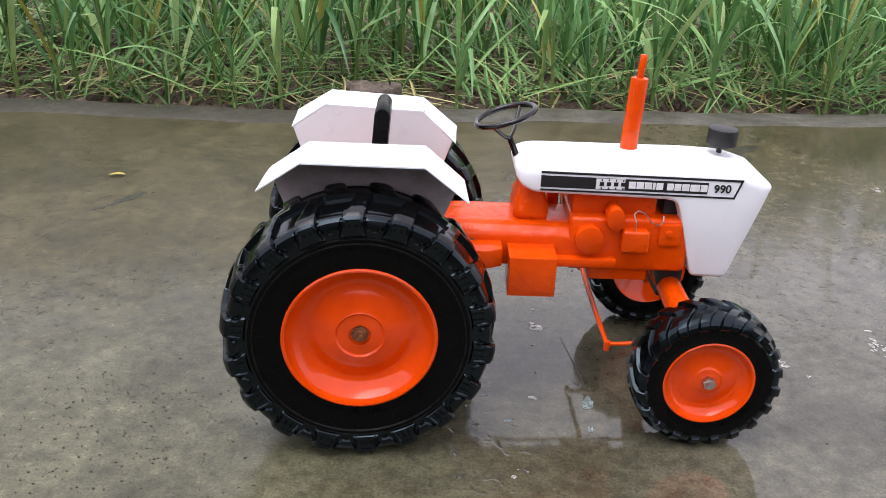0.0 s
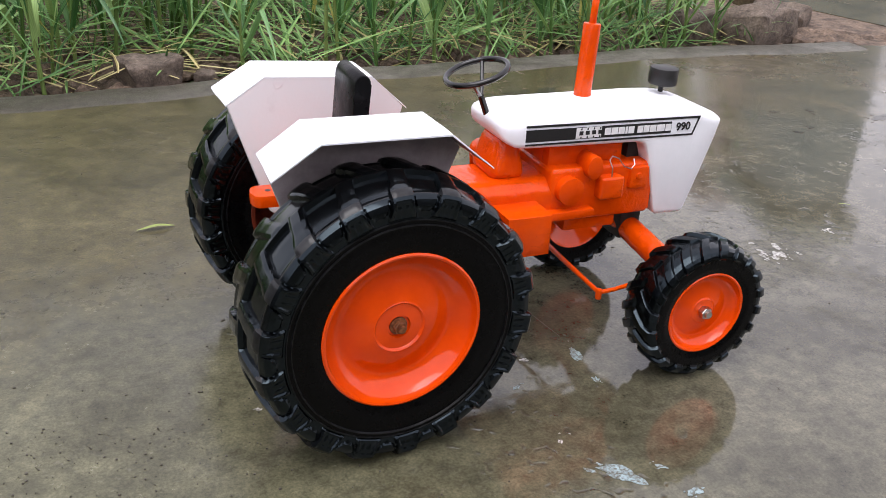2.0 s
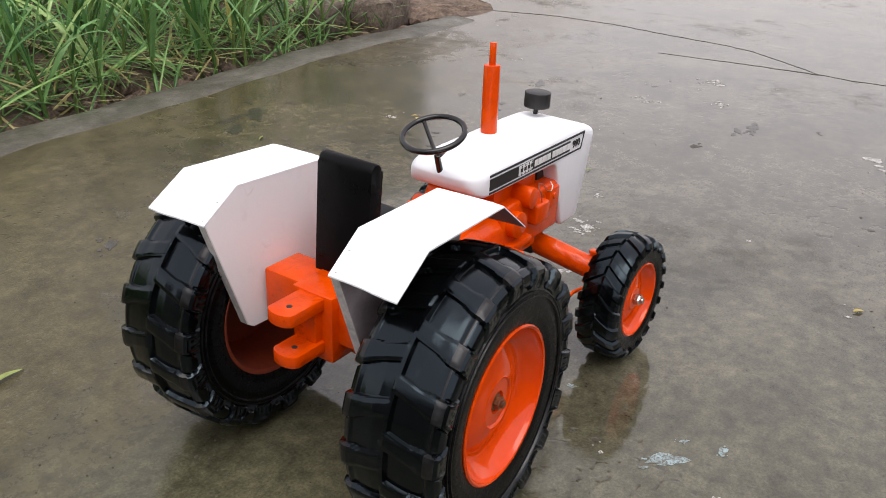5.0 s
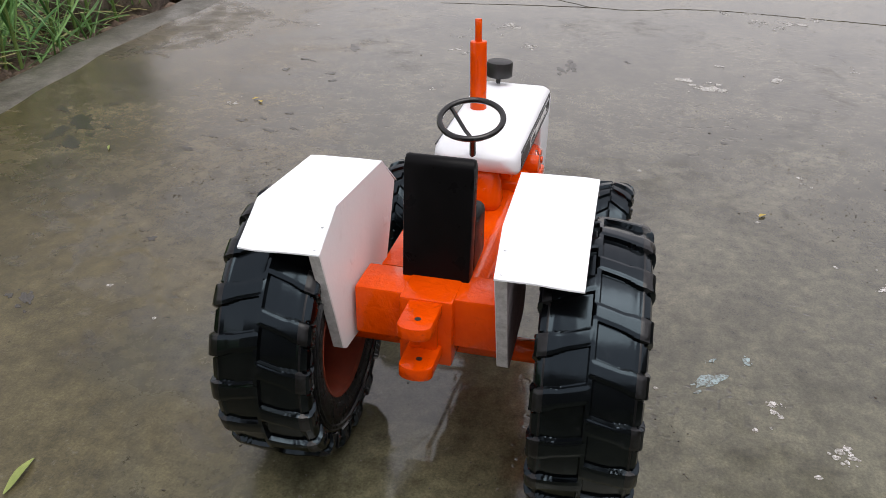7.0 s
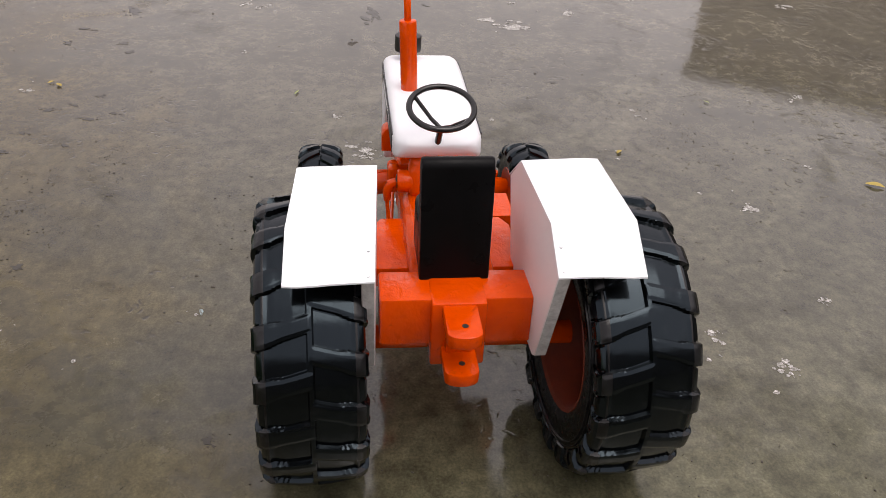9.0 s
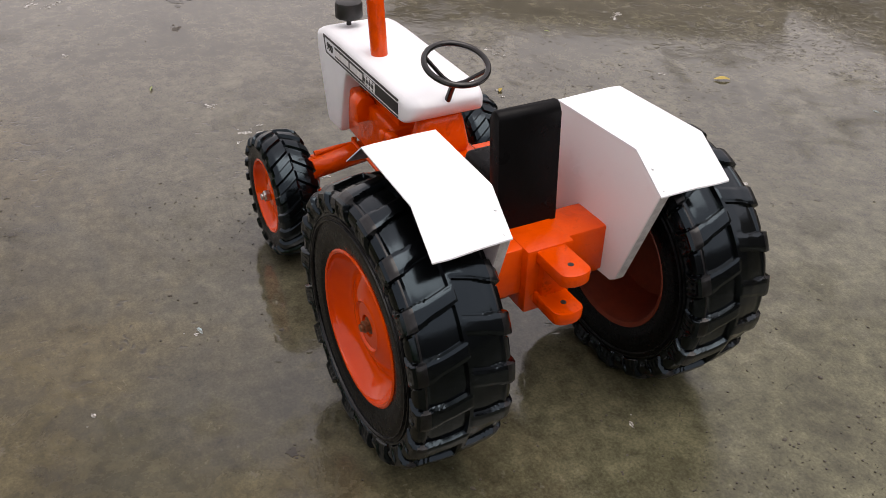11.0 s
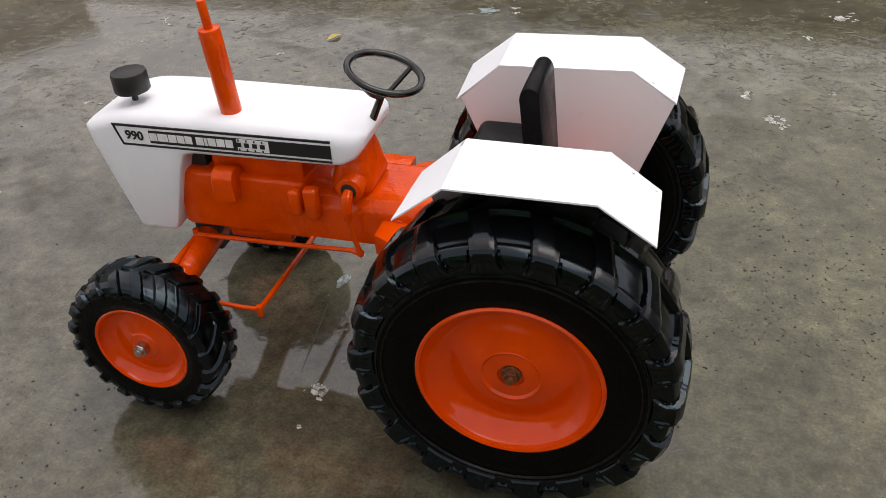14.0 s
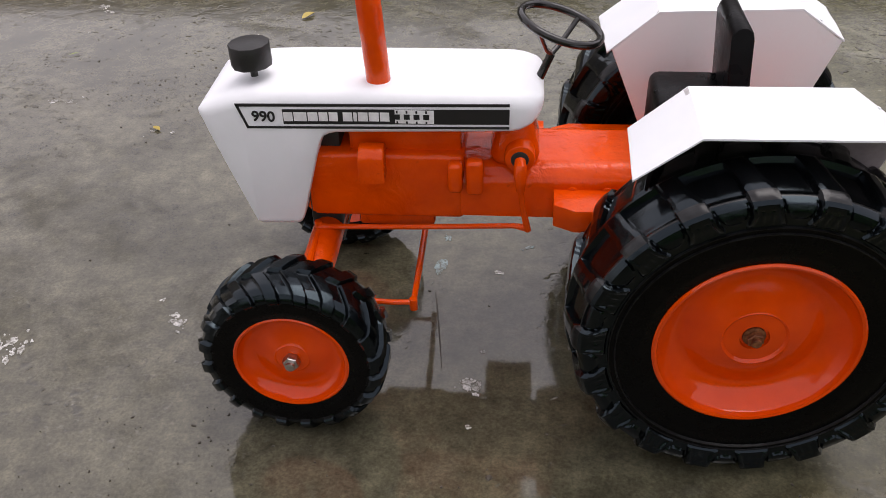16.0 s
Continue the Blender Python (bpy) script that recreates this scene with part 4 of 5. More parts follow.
# fenders: an upright board and a bent sheet over the tyre
def fender(yi, yo, edge, skew, low, lift, crease, tip):
    """skew: how far it turns outwards towards the rear."""
    s = 1 if yo > 0 else -1
    b = bmesh.new()
    plate = [(-0.0715, 0.2010), (-0.0430, 0.2215), (crease[0] + 0.0005, crease[1] - 0.0003), (tip[0] - 0.0030, tip[1] + 0.0010), (0.0380, low + 0.004), (0.0330, low), (-0.0360, low), (-0.0420, low + 0.004)]
    prism(b, plate, min(yi, yo), max(yi, yo), "y", 0.0006, 1)
    for v in b.verts:
        v.co.y += skew * v.co.x
    f = part("fender", b, BOARD, tractor, "white painted fender board with a bent sheet top")
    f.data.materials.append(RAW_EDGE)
    # board's outer face greyed: the shade over the tyre is in its colour
    f.data.materials.append(FENDER_SHADE)
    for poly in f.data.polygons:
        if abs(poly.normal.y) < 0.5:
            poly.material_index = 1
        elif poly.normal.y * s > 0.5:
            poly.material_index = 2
    top = [(-0.0725, 0.2018), (-0.0432, 0.2222), crease, tip]
    b = bmesh.new()
    y0 = yi - s * 0.0001
    cols = []
    for x, z in top:
        col = []
        for k in range(7):
            u = k / 6
            sag = lift * u + 0.0030 * u * u * noise.noise((x * 30, s * 3.1, u * 2)) - 0.0008 * u * u
            y = y0 + (edge - y0) * u + skew * x
            col.append((x + 0.002 * u * (1 if x > 0 else -1) * (abs(x) > 0.05), y, z + sag))
        cols.append(col)
    dense = []
    for a, c in zip(cols, cols[1:]):
        for k in range(6):
            dense.append([tuple(p + (q - p) * k / 6 for p, q in zip(m, n)) for m, n in zip(a, c)])
    dense.append(cols[-1])
    up = [[b.verts.new(p) for p in col] for col in dense]
    dn = [[b.verts.new((p[0], p[1], p[2] - 0.0011)) for p in col] for col in dense]
    n, m = len(up), 7
    for i in range(n - 1):
        for k in range(m - 1):
            b.faces.new((up[i][k], up[i + 1][k], up[i + 1][k + 1], up[i][k + 1]))
            b.faces.new((dn[i][k], dn[i][k + 1], dn[i + 1][k + 1], dn[i + 1][k]))
        for k in (0, m - 1):
            b.faces.new((up[i][k], dn[i][k], dn[i + 1][k], up[i + 1][k]))
    for i in (0, n - 1):
        for k in range(m - 1):
            b.faces.new((up[i][k], up[i][k + 1], dn[i][k + 1], dn[i][k]))
    sheet = part("fender_top", b, SHEET, f, "bent white sheet over the tyre", angle=20)
    # sheet underside takes the same painted-in shade
    sheet.data.materials.append(FENDER_SHADE)
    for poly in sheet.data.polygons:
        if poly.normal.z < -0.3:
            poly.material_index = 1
    for x, z in ((-0.0690, 0.2038), (-0.0560, 0.2132)):
        part("pin", cylinder(bmesh.new(), (x, yi + s * 0.004 + skew * x, z - 0.001), (x - 0.0006, yi + s * 0.004 + skew * x, z + 0.0007), 0.0010, 10), WHITE, f)


fender(-0.0478, -0.0560, -0.1015, 0.035, 0.1140, 0.0022, (0.0435, 0.2208), (0.0735, 0.1945))
fender(0.0550, 0.0630, 0.1085, -0.05, 0.1095, 0.0, (0.0398, 0.2198), (0.0688, 0.1934))

# seat
b = bmesh.new()
prism(b, [(-0.0035, 0.1540), (0.0090, 0.1540)] + [(0.0090 + 0.0060 * math.cos(a), 0.2345 + 0.0066 * math.sin(a)) for a in [radians(-5 + 19 * k) for k in range(11)]], -0.0215, 0.0262, "y", 0.0018, 2)
seat = part("seat_back", b, SEAT, tractor, "scuffed black wooden seat backrest")
b = box(bmesh.new(), 0.0080, 0.0500, -0.0215, 0.0262, 0.1520, 0.1950, 0.006, 4)
part("seat_cushion", b, SEAT, seat, "black seat cushion")

# steering column, wheel and two spokes
NODE = Vector((0.1105, 0.0025, 0.2140))
b = tube(bmesh.new(), [(0.1200, 0.0035, 0.1900), (0.1165, 0.0035, 0.2000), NODE], [0.0027, 0.0026, 0.0024], 12)
column = part("steering_column", b, BLACK, tractor, "thin black steering column")
C, TILT_AXIS = Vector((0.1058, 0.0030, 0.2325)), Vector((-0.30, 0, 0.954)).normalized()
U = TILT_AXIS.cross(Vector((0, 1, 0))).normalized()
V = TILT_AXIS.cross(U)
ring = bmesh.new()
R, r, n, m = 0.0240, 0.0023, 56, 12
vs = []
for i in range(n):
    a = 2 * math.pi * i / n
    out = U * math.cos(a) + V * math.sin(a)
    vs.append([ring.verts.new(C + out * (R + r * math.cos(2 * math.pi * k / m)) + TILT_AXIS * r * math.sin(2 * math.pi * k / m)) for k in range(m)])
for i in range(n):
    for k in range(m):
        ring.faces.new((vs[i][k], vs[(i + 1) % n][k], vs[(i + 1) % n][(k + 1) % m], vs[i][(k + 1) % m]))
part("steering_wheel", ring, BLACK, column, "glossy black steering wheel ring")
for a in (60, 235):
    end = C + (U * math.cos(radians(a)) + V * math.sin(radians(a))) * R
    mid = NODE.lerp(end, 0.35) - TILT_AXIS * 0.002
    part("spoke", tube(bmesh.new(), [NODE, mid, end], 0.0016, 10), BLACK, column)

# front axle, knuckles and steering rods
b = bmesh.new()
box(b, 0.2400, 0.2600, -0.0170, 0.0190, 0.0860, 0.1215, 0.002)
support = part("axle_support", b, SHADE, tractor, "dark front axle bracket")
b = cylinder(bmesh.new(), (0.2490, 0.003, 0.0985), (0.2570, -0.0800, 0.0810), 0.0105, 24, 0.001)
part("front_axle", b, ORANGE, support, "thick orange front axle tube")
b = cylinder(bmesh.new(), (0.2490, 0.003, 0.0985), (0.2530, 0.0760, 0.0860), 0.0105, 24, 0.001)
part("front_axle", b, ORANGE, support, "thick orange front axle tube")
for s, x, y in ((-1, 0.2610, -0.0690), (1, 0.2540, 0.0660)):
    b = cylinder(bmesh.new(), (x, y, 0.0600), (x, y, 0.0990), 0.0034, 16, 0.0006)
    cylinder(b, (x, y, 0.0622), (x, y + s * 0.016, 0.0622), 0.004, 16)
    hexnut(b, (x, y, 0.0965), 0.0045, 0.004, "z")
    part("steering_knuckle", b, ORANGE, support, "orange steering knuckle with a bolt")
JR, JL = (0.1918, -0.0700, 0.0690), (0.1900, 0.0660, 0.0760)
part("tie_rod", tube(bmesh.new(), [JR, (0.1905, -0.02, 0.0715), (0.1900, 0.03, 0.0740), JL], [0.0018, 0.0022, 0.0022, 0.0018], 10), ORANGE, support, "thin orange tie rod")
for j, k in ((JR, (0.2590, -0.0720, 0.0680)), (JL, (0.2530, 0.0690, 0.0700))):
    j, k = Vector(j), Vector(k)
    b = tube(bmesh.new(), [j, j.lerp(k, 0.2) + Vector((0, 0, 0.001)), j.lerp(k, 0.45) + Vector((0, 0, 0.004)), j.lerp(k, 0.7) + Vector((0, 0, 0.001)), k], 0.0018, 10)
    cylinder(b, j + Vector((0, 0, -0.0055)), j + Vector((0, 0, 0.0030)), 0.0026, 12, 0.0004)
    part("steering_arm", b, ORANGE, support, "bent orange steering arm")
b = cylinder(bmesh.new(), (0.1268, 0.0200, 0.1608), (0.1268, 0.0335, 0.1608), 0.0092, 24, 0.0014)
drop = part("steering_box", b, ORANGE, tractor, "round orange steering boss")
part("seal_ring", cylinder(bmesh.new(), (0.1268, 0.0330, 0.1608), (0.1268, 0.0340, 0.1608), 0.0054, 24, 0.0003), SHADE, drop, "dark ring round the shaft")
b = tube(bmesh.new(), [(0.1266, 0.0338, 0.1606), (0.1264, 0.0385, 0.1585), (0.1262, 0.0412, 0.1530), (0.1258, 0.0414, 0.1440)], [0.0032, 0.0040, 0.0037, 0.0026], 12)
tube(b, [(0.1258, 0.0413, 0.1450), (0.1240, 0.0402, 0.1300), (0.1205, 0.0390, 0.1140)], [0.0016, 0.0017, 0.0022], 10)
part("drop_arm", b, ORANGE, drop, "flattened orange drop arm")
b = tube(bmesh.new(), [(0.1195, 0.0385, 0.1150), (0.1290, 0.0375, 0.1160), (0.1900, 0.0330, 0.1100), (0.2450, 0.0280, 0.1050), (0.2540, 0.0270, 0.1045)], [0.0026, 0.0017, 0.0017, 0.0018, 0.0030], 10)
cylinder(b, (0.2540, 0.0270, 0.1000), (0.2540, 0.0270, 0.1085), 0.0026, 12, 0.0004)
tube(b, [(0.2540, 0.0270, 0.1030), (0.2542, 0.0450, 0.1025), (0.2542, 0.0660, 0.1005)], [0.0020, 0.0020, 0.0026], 10)
part("drag_link", b, ORANGE, drop, "long thin orange drag link")

# ---- the bed: garlic plants ----
rng = random.Random(7)


def leaf_strip(bm, base, heading, length, width, rise, droop, kink=None, wobble=0.0):
    """A long folded blade that climbs and then bends over."""
    n = 9
    if math.sin(heading) < 0 and rise < 0.6 and base[1] - OY < field_edge(base[0] - OX) + length * 0.7:
        heading = -heading                         # low blades near the slab turn back over the bed
    p, ang = Vector(base), rise
    step = length / n
    rows = []
    for i in range(n + 1):
        u = i / n
        d = Vector((math.cos(heading) * math.cos(ang), math.sin(heading) * math.cos(ang), math.sin(ang)))
        side = Vector((-math.sin(heading), math.cos(heading), 0))
        nrm = d.cross(side).normalized()
        w = width * (0.55 + 0.9 * u if u < 0.35 else 0.865 * (1 - ((u - 0.35) / 0.65) ** 1.7)) + 0.0006
        fold = 0.30 * w
        rows.append([bm.verts.new(p - side * w / 2), bm.verts.new(p - nrm * -fold * 0.6), bm.verts.new(p + side * w / 2)])
        ang -= droop * (0.25 + 1.5 * u * u) / n
        if kink and abs(u - kink) < 0.5 / n:
            ang -= 1.2
        heading += wobble / n
        p = p + d * step
    for a, b in zip(rows, rows[1:]):
        bm.faces.new((a[0], a[1], b[1], b[0]))
        bm.faces.new((a[1], a[2], b[2], b[1]))


def garlic_plant(k):
    """One plant: a pale stem and its leaves, each a mesh of its own."""
    plant = new("garlic_plant")
    tagged(plant, "upright green garlic plant with long narrow leaves in the soil bed", "garlic plant", "garlic plants in the bed")
    lean = rng.uniform(-0.16, 0.16)
    h = rng.uniform(0.08, 0.19)
    top = Vector((lean * h, rng.uniform(-0.1, 0.1) * h, h))
    part("stem", tube(bmesh.new(), [(0, 0, -0.02), tuple(top * 0.5), tuple(top)], [0.0034, 0.0032, 0.0026], 8), STEM, plant)
    count = rng.randint(6, 8)
    for i in range(count):
        b = bmesh.new()
        u = i / (count - 1)
        heading = (0 if i % 2 else math.pi) + rng.uniform(-0.8, 0.8) + k
        rise = radians(rng.uniform(48, 80) + 8 * u)
        length = rng.uniform(0.16, 0.36)
        kink = rng.choice([None, None, 0.35, 0.45, 0.6, 0.75])
        leaf_strip(b, top * (0.30 + 0.70 * u), heading, length, rng.uniform(0.008, 0.014), rise, rng.choice((rng.uniform(0.2, 1.6), rng.uniform(0.6, 2.8), rng.uniform(2.6, 5.0))) * (1.15 - 0.6 * u), kink, rng.uniform(-0.4, 0.4))
        tone = rng.random()
        part("leaf", b, LEAF_YELLOW if tone < 0.05 else LEAF_PALE if tone < 0.20 else LEAF, plant)
    return plant


templates = [garlic_plant(k * 0.9) for k in range(18)]
spots = []
y = 0.055
row = 0
while y < 0.80:
    x = -1.55 + rng.uniform(0, 0.1)
    while x < 1.17:
        px, py = x + rng.uniform(-0.02, 0.02), y + rng.uniform(-0.025, 0.025)
        if rng.random() > 0.08 and not (abs(px + 0.07) < 0.13 and py < 0.10):
            spots.append((px, field_edge(px) + max(0.02, py)))
        x += rng.choice((0.018, 0.025, 0.05, 0.08, 0.10, 0.13))
    y += rng.uniform(0.095, 0.125)
    row += 1
for k, (x, y) in enumerate(spots):
    s = rng.uniform(0.85, 1.18)
    m = pose(*world_xy(x, y), -0.012, 0, 0, rng.uniform(0, 360)) @ Matrix.Scale(s, 4)
    if k < len(templates):
        templates[k].matrix_basis = m
    else:
        p = copy_thing(templates[k % len(templates)], m)
        p.scale = (s, s, s)

# rows further back, only their tops showing
bm = bmesh.new()
for k in range(330):
    x = rng.uniform(-2.4, 1.3)
    y = field_edge(x) + rng.uniform(0.82, 2.0)
    bx, by = world_xy(x, y)
    for i in range(7):
        leaf_strip(bm, (bx, by, rng.uniform(0.0, 0.06)), rng.uniform(0, 6.28), rng.uniform(0.22, 0.38), rng.uniform(0.009, 0.015), radians(rng.uniform(62, 88)), rng.uniform(0.2, 1.5))
tagged(part("garlic_rows", bm, LEAF_MASS), "dense green garlic leaves further back in the bed", "garlic leaves", kind="stuff")

# dry blades and weeds lying over the soil
bm = bmesh.new()
for k in range(650):
    x = rng.uniform(-1.7, 1.22)
    y = field_edge(x) + rng.uniform(0.0, 1.0) ** 1.4 * 0.8 + 0.015
    bx, by = world_xy(x, y)
    leaf_strip(bm, (bx, by, rng.uniform(-0.02, 0.02)), rng.uniform(0, 6.28), rng.uniform(0.07, 0.22), rng.uniform(0.003, 0.007), radians(rng.uniform(-2, 20)), rng.uniform(0.2, 0.9), None, rng.uniform(-1, 1))
tagged(part("dry_blades", bm, STRAW), "yellowed dry leaf blades lying on the soil", "dry leaves", kind="stuff")
bm = bmesh.new()
for k in range(820):
    x = rng.uniform(-1.7, 1.22)
    y = field_edge(x) + rng.uniform(0.0, 1.0) ** 1.3 * 0.8 + 0.01
    if abs(x + 0.06) < 0.16 and y < field_edge(x) + 0.12:
        continue
    bx, by = world_xy(x, y)
    for i in range(3):
        if rng.random() < 0.6:
            leaf_strip(bm, (bx, by, -0.02), rng.uniform(0, 6.28), rng.uniform(0.05, 0.16), rng.uniform(0.003, 0.006), radians(rng.uniform(15, 70)), rng.uniform(0.5, 1.6))
        else:
            leaf_strip(bm, (bx, by, rng.uniform(-0.01, 0.03)), rng.uniform(0, 6.28), rng.uniform(0.12, 0.30), rng.uniform(0.005, 0.010), radians(rng.uniform(2, 32)), rng.uniform(0.1, 0.6), None, rng.uniform(-0.6, 0.6))
tagged(part("weeds", bm, LEAF_MASS), "thin green weed blades between the garlic", "weeds", kind="stuff")


def clod(bm, centre, size):
    made = bmesh.ops.create_icosphere(bm, subdivisions=1, radius=size)["verts"]
    o = rng.uniform(0, 50)
    k = (rng.uniform(0.8, 1.3), rng.uniform(0.8, 1.3), rng.uniform(0.55, 0.9))
    for v in made:
        f = 1 + 0.55 * noise.noise(v.co * (1.1 / size) + Vector((o, 0, 0)))
        v.co = Vector((v.co.x * k[0] * f, v.co.y * k[1] * f, v.co.z * k[2] * f)) + Vector(centre)


verts, faces = [], []
probe = bmesh.new()
for k in range(24):
    clod(probe, (k, 0, 0), 0.5)
probe.verts.ensure_lookup_table()
tri = [[[v.index - 12 * k for v in f.verts] for f in probe.faces if f.verts[0].index // 12 == k] for k in range(24)]
co = [[v.co - Vector((k, 0, 0)) for v in probe.verts if v.index // 12 == k] for k in range(24)]
probe.free()
for k in range(3200):
    x = rng.uniform(-1.8, 1.42)
    y = field_edge(x) + rng.uniform(0, 1) ** 1.5 * 0.9 + 0.004
    bx, by = world_xy(x, y)
    s = rng.choice([0.012, 0.016, 0.02, 0.028, 0.04]) * rng.uniform(0.8, 1.3)
    a = rng.uniform(0, 6.28)
    c, n_ = math.cos(a), math.sin(a)
    q = k % 24
    base = len(verts)
    verts += [(bx + s * (v.x * c - v.y * n_), by + s * (v.x * n_ + v.y * c), -0.022 + s * v.z) for v in co[q]]
    faces += [[base + i for i in f] for f in tri[q]]
for k in range(420):
    u = rng.random()
    bx, by = world_xy(1.36 + 0.25 * u + rng.gauss(0, 0.02), 0.960 - 0.09 * u * u + rng.gauss(0, 0.02) * (1.3 - u))
    s, q = rng.uniform(0.014, 0.050) * (1.2 - 0.8 * u), k % 24
    base = len(verts)
    verts += [(bx + s * v.x, by + s * v.y, -0.006 + s * v.z * 0.8) for v in co[q]]
    faces += [[base + i for i in f] for f in tri[q]]
me = bpy.data.meshes.new("soil_clods")
me.from_pydata(verts, [], faces)
me.materials.append(SOIL)
tagged(new("soil_clods", me), "crumbly brown clods scattered over the bed", "soil clods", kind="stuff")

# ---- stones at the end of the bed ----
def stone(x, y, z, sx, sy, sz, rz, label):
    b = bmesh.new()
    box(b, -sx / 2, sx / 2, -sy / 2, sy / 2, 0, sz, min(sx, sy, sz) * 0.10, 2)
    bmesh.ops.subdivide_edges(b, edges=b.edges[:], cuts=2, use_grid_fill=True)
    for v in b.verts:
        v.co += Vector((noise.noise(v.co * 22 + Vector((x, 0, 0))), noise.noise(v.co * 22 + Vector((0, y, 5))), noise.noise(v.co * 22 + Vector((9, 0, 0))))) * min(sx, sy, sz) * 0.22
    ob = part("edge_stone", b, STONE, angle=50)
    ob.matrix_world = pose(*world_xy(x, y), z, 3, -4, rz)
    tagged(ob, label, "stone", "stones at the bed's end")


stone(1.245, 0.985, -0.05, 0.155, 0.095, 0.110, 22, "rough brown edging stone at the bed's corner")
stone(1.110, 1.035, -0.05, 0.11, 0.08, 0.095, 8, "rough brown edging stone at the bed's corner")
stone(1.395, 1.075, -0.05, 0.13, 0.09, 0.090, 40, "rough brown edging stone beyond the bed's corner")
stone(-0.050, 0.893, -0.040, 0.085, 0.060, 0.072, 14, "rough brown stone half buried at the bed's edge")
stone(0.035, 0.885, -0.036, 0.035, 0.030, 0.040, -20, "small brown stone at the bed's edge")

# ---- litter on the slab ----
def splash(x, y, size, material, name, label, category, seed, stretch=1.0, turn=0.0):
    """A thin, ragged patch on the slab."""
    r2 = random.Random(seed)
    ob = None
    if size < 0.006 or category != "paint spot":
        flecks = [(0.0, 0.0, size * 0.42)]
        if category != "paint spot":
            flecks += [(r2.gauss(0, size * 0.42) * stretch, r2.gauss(0, size * 0.34), size * r2.choice((0.06, 0.10, 0.16, 0.24))) for k in range(9)]
    elif material is PAINT_BLUE:
        flecks = [(0.0, 0.0, size * 0.48)] + [(r2.gauss(0, size * 0.4) * stretch, r2.gauss(0, size * 0.35), size * r2.choice((0.05, 0.08, 0.12))) for k in range(7)]
    else:
        flecks = [(r2.gauss(0, size * 0.28) * stretch, r2.gauss(0, size * 0.26), size * r2.choice((0.03, 0.05, 0.05, 0.08, 0.11, 0.2))) for k in range(20)]
    for cx, cy, rad in sorted(flecks, key=lambda f: -f[2]):
        n = 14
        o = r2.uniform(0, 40)
        pts = []
        for k in range(n):
            a = 2 * math.pi * k / n
            rr = rad * max(0.3, 0.9 + 0.8 * noise.noise((math.cos(a) * 1.3 + o, math.sin(a) * 1.3, 0.5)) + r2.uniform(-0.12, 0.12))
            pts.append((cx + rr * math.cos(a) * min(stretch, 2.4), cy + rr * math.sin(a)))
        z = 0.0008 + r2.uniform(0, 0.0004)
        b = bmesh.new()
        prism(b, pts, 0.0001, z * 0.35, "z")
        if ob:
            part("fleck", b, material, ob, smooth=False)
        else:
            ob = part(name, b, material, smooth=False)
    ob.matrix_world = pose(*world_xy(x, y), 0, 0, 0, turn)
    tagged(ob, label, category)
    return ob


rng = random.Random(21)
WHITE_SPOTS = [(1.251, 0.167, 0.0526), (1.118, 0.11, 0.0304), (1.044, 0.212, 0.019), (0.958, -0.204, 0.0727), (1.517, -0.298, 0.0589), (1.425, -0.309, 0.0439), (1.546, -0.344, 0.0465), (1.437, -0.374, 0.048), (1.397, -0.356, 0.031), (1.483, -0.428, 0.0324), (1.085, -0.231, 0.023), (1.675, -0.329, 0.0394), (1.485, -0.247, 0.0258), (1.394, 0.67, 0.0108), (1.154, 0.538, 0.0118), (1.033, -0.323, 0.0289), (1.111, -0.456, 0.0164), (1.084, -0.741, 0.0342), (0.34, -0.378, 0.0223), (0.656, -0.58, 0.0174), (0.484, -0.266, 0.01), (0.612, -0.321, 0.0111), (0.592, 0.082, 0.0165), (0.163, -0.383, 0.0172), (0.116, -0.254, 0.0208), (0.065, -0.306, 0.0250), (0.079, -0.238, 0.006), (0.147, 0.374, 0.0089), (0.104, 0.301, 0.0073), (-0.023, -0.461, 0.0297), (0.498, 0.052, 0.0276)]
MORE_SPOTS = [(0.174, -0.7, 0.0149), (0.169, -0.826, 0.0215), (0.644, -0.565, 0.013), (0.165, 0.209, 0.0056), (-0.079, -0.055, 0.0064), (0.044, -0.488, 0.0151), (0.439, -0.494, 0.0114), (-0.169, -0.424, 0.0321), (-0.138, -0.482, 0.0189), (0.581, -0.12, 0.0106), (0.158, 0.067, 0.0190), (-0.231, -0.501, 0.0124), (-0.258, -0.733, 0.0328), (-0.133, -0.81, 0.0302), (-0.21, -0.66, 0.0124), (-0.03, -0.602, 0.0089), (0.167, -0.683, 0.0146), (0.645, -0.5, 0.006), (0.594, -0.323, 0.0091), (0.465, -0.262, 0.0058), (0.48, 0.046, 0.0201), (0.371, 0.015, 0.0190), (0.139, -0.055, 0.0079), (0.115, -0.16, 0.006), (0.679, 0.494, 0.0194), (1.058, 0.239, 0.0206), (0.831, 0.22, 0.0109), (1.147, 0.247, 0.0151), (1.516, 0.772, 0.0202), (0.583, -0.332, 0.007)]
for k, (x, y, size) in enumerate(WHITE_SPOTS + MORE_SPOTS):
    splash(x, y, size * 0.72, PAINT_WHITE, "paint_spot", "ragged spot of old white paint on the wet slab", "paint spot", k, rng.uniform(1.0, 1.6), rng.uniform(0, 180))
    for i in range(rng.randint(0, 2)):
        splash(x + rng.uniform(-2, 2) * size, y + rng.uniform(-2, 2) * size, min(0.006, size * rng.uniform(0.12, 0.25)), PAINT_WHITE, "paint_spot", "tiny fleck of old white paint on the wet slab", "paint spot", k + 100 * i + 100, rng.uniform(0.8, 2.0), rng.uniform(0, 180))
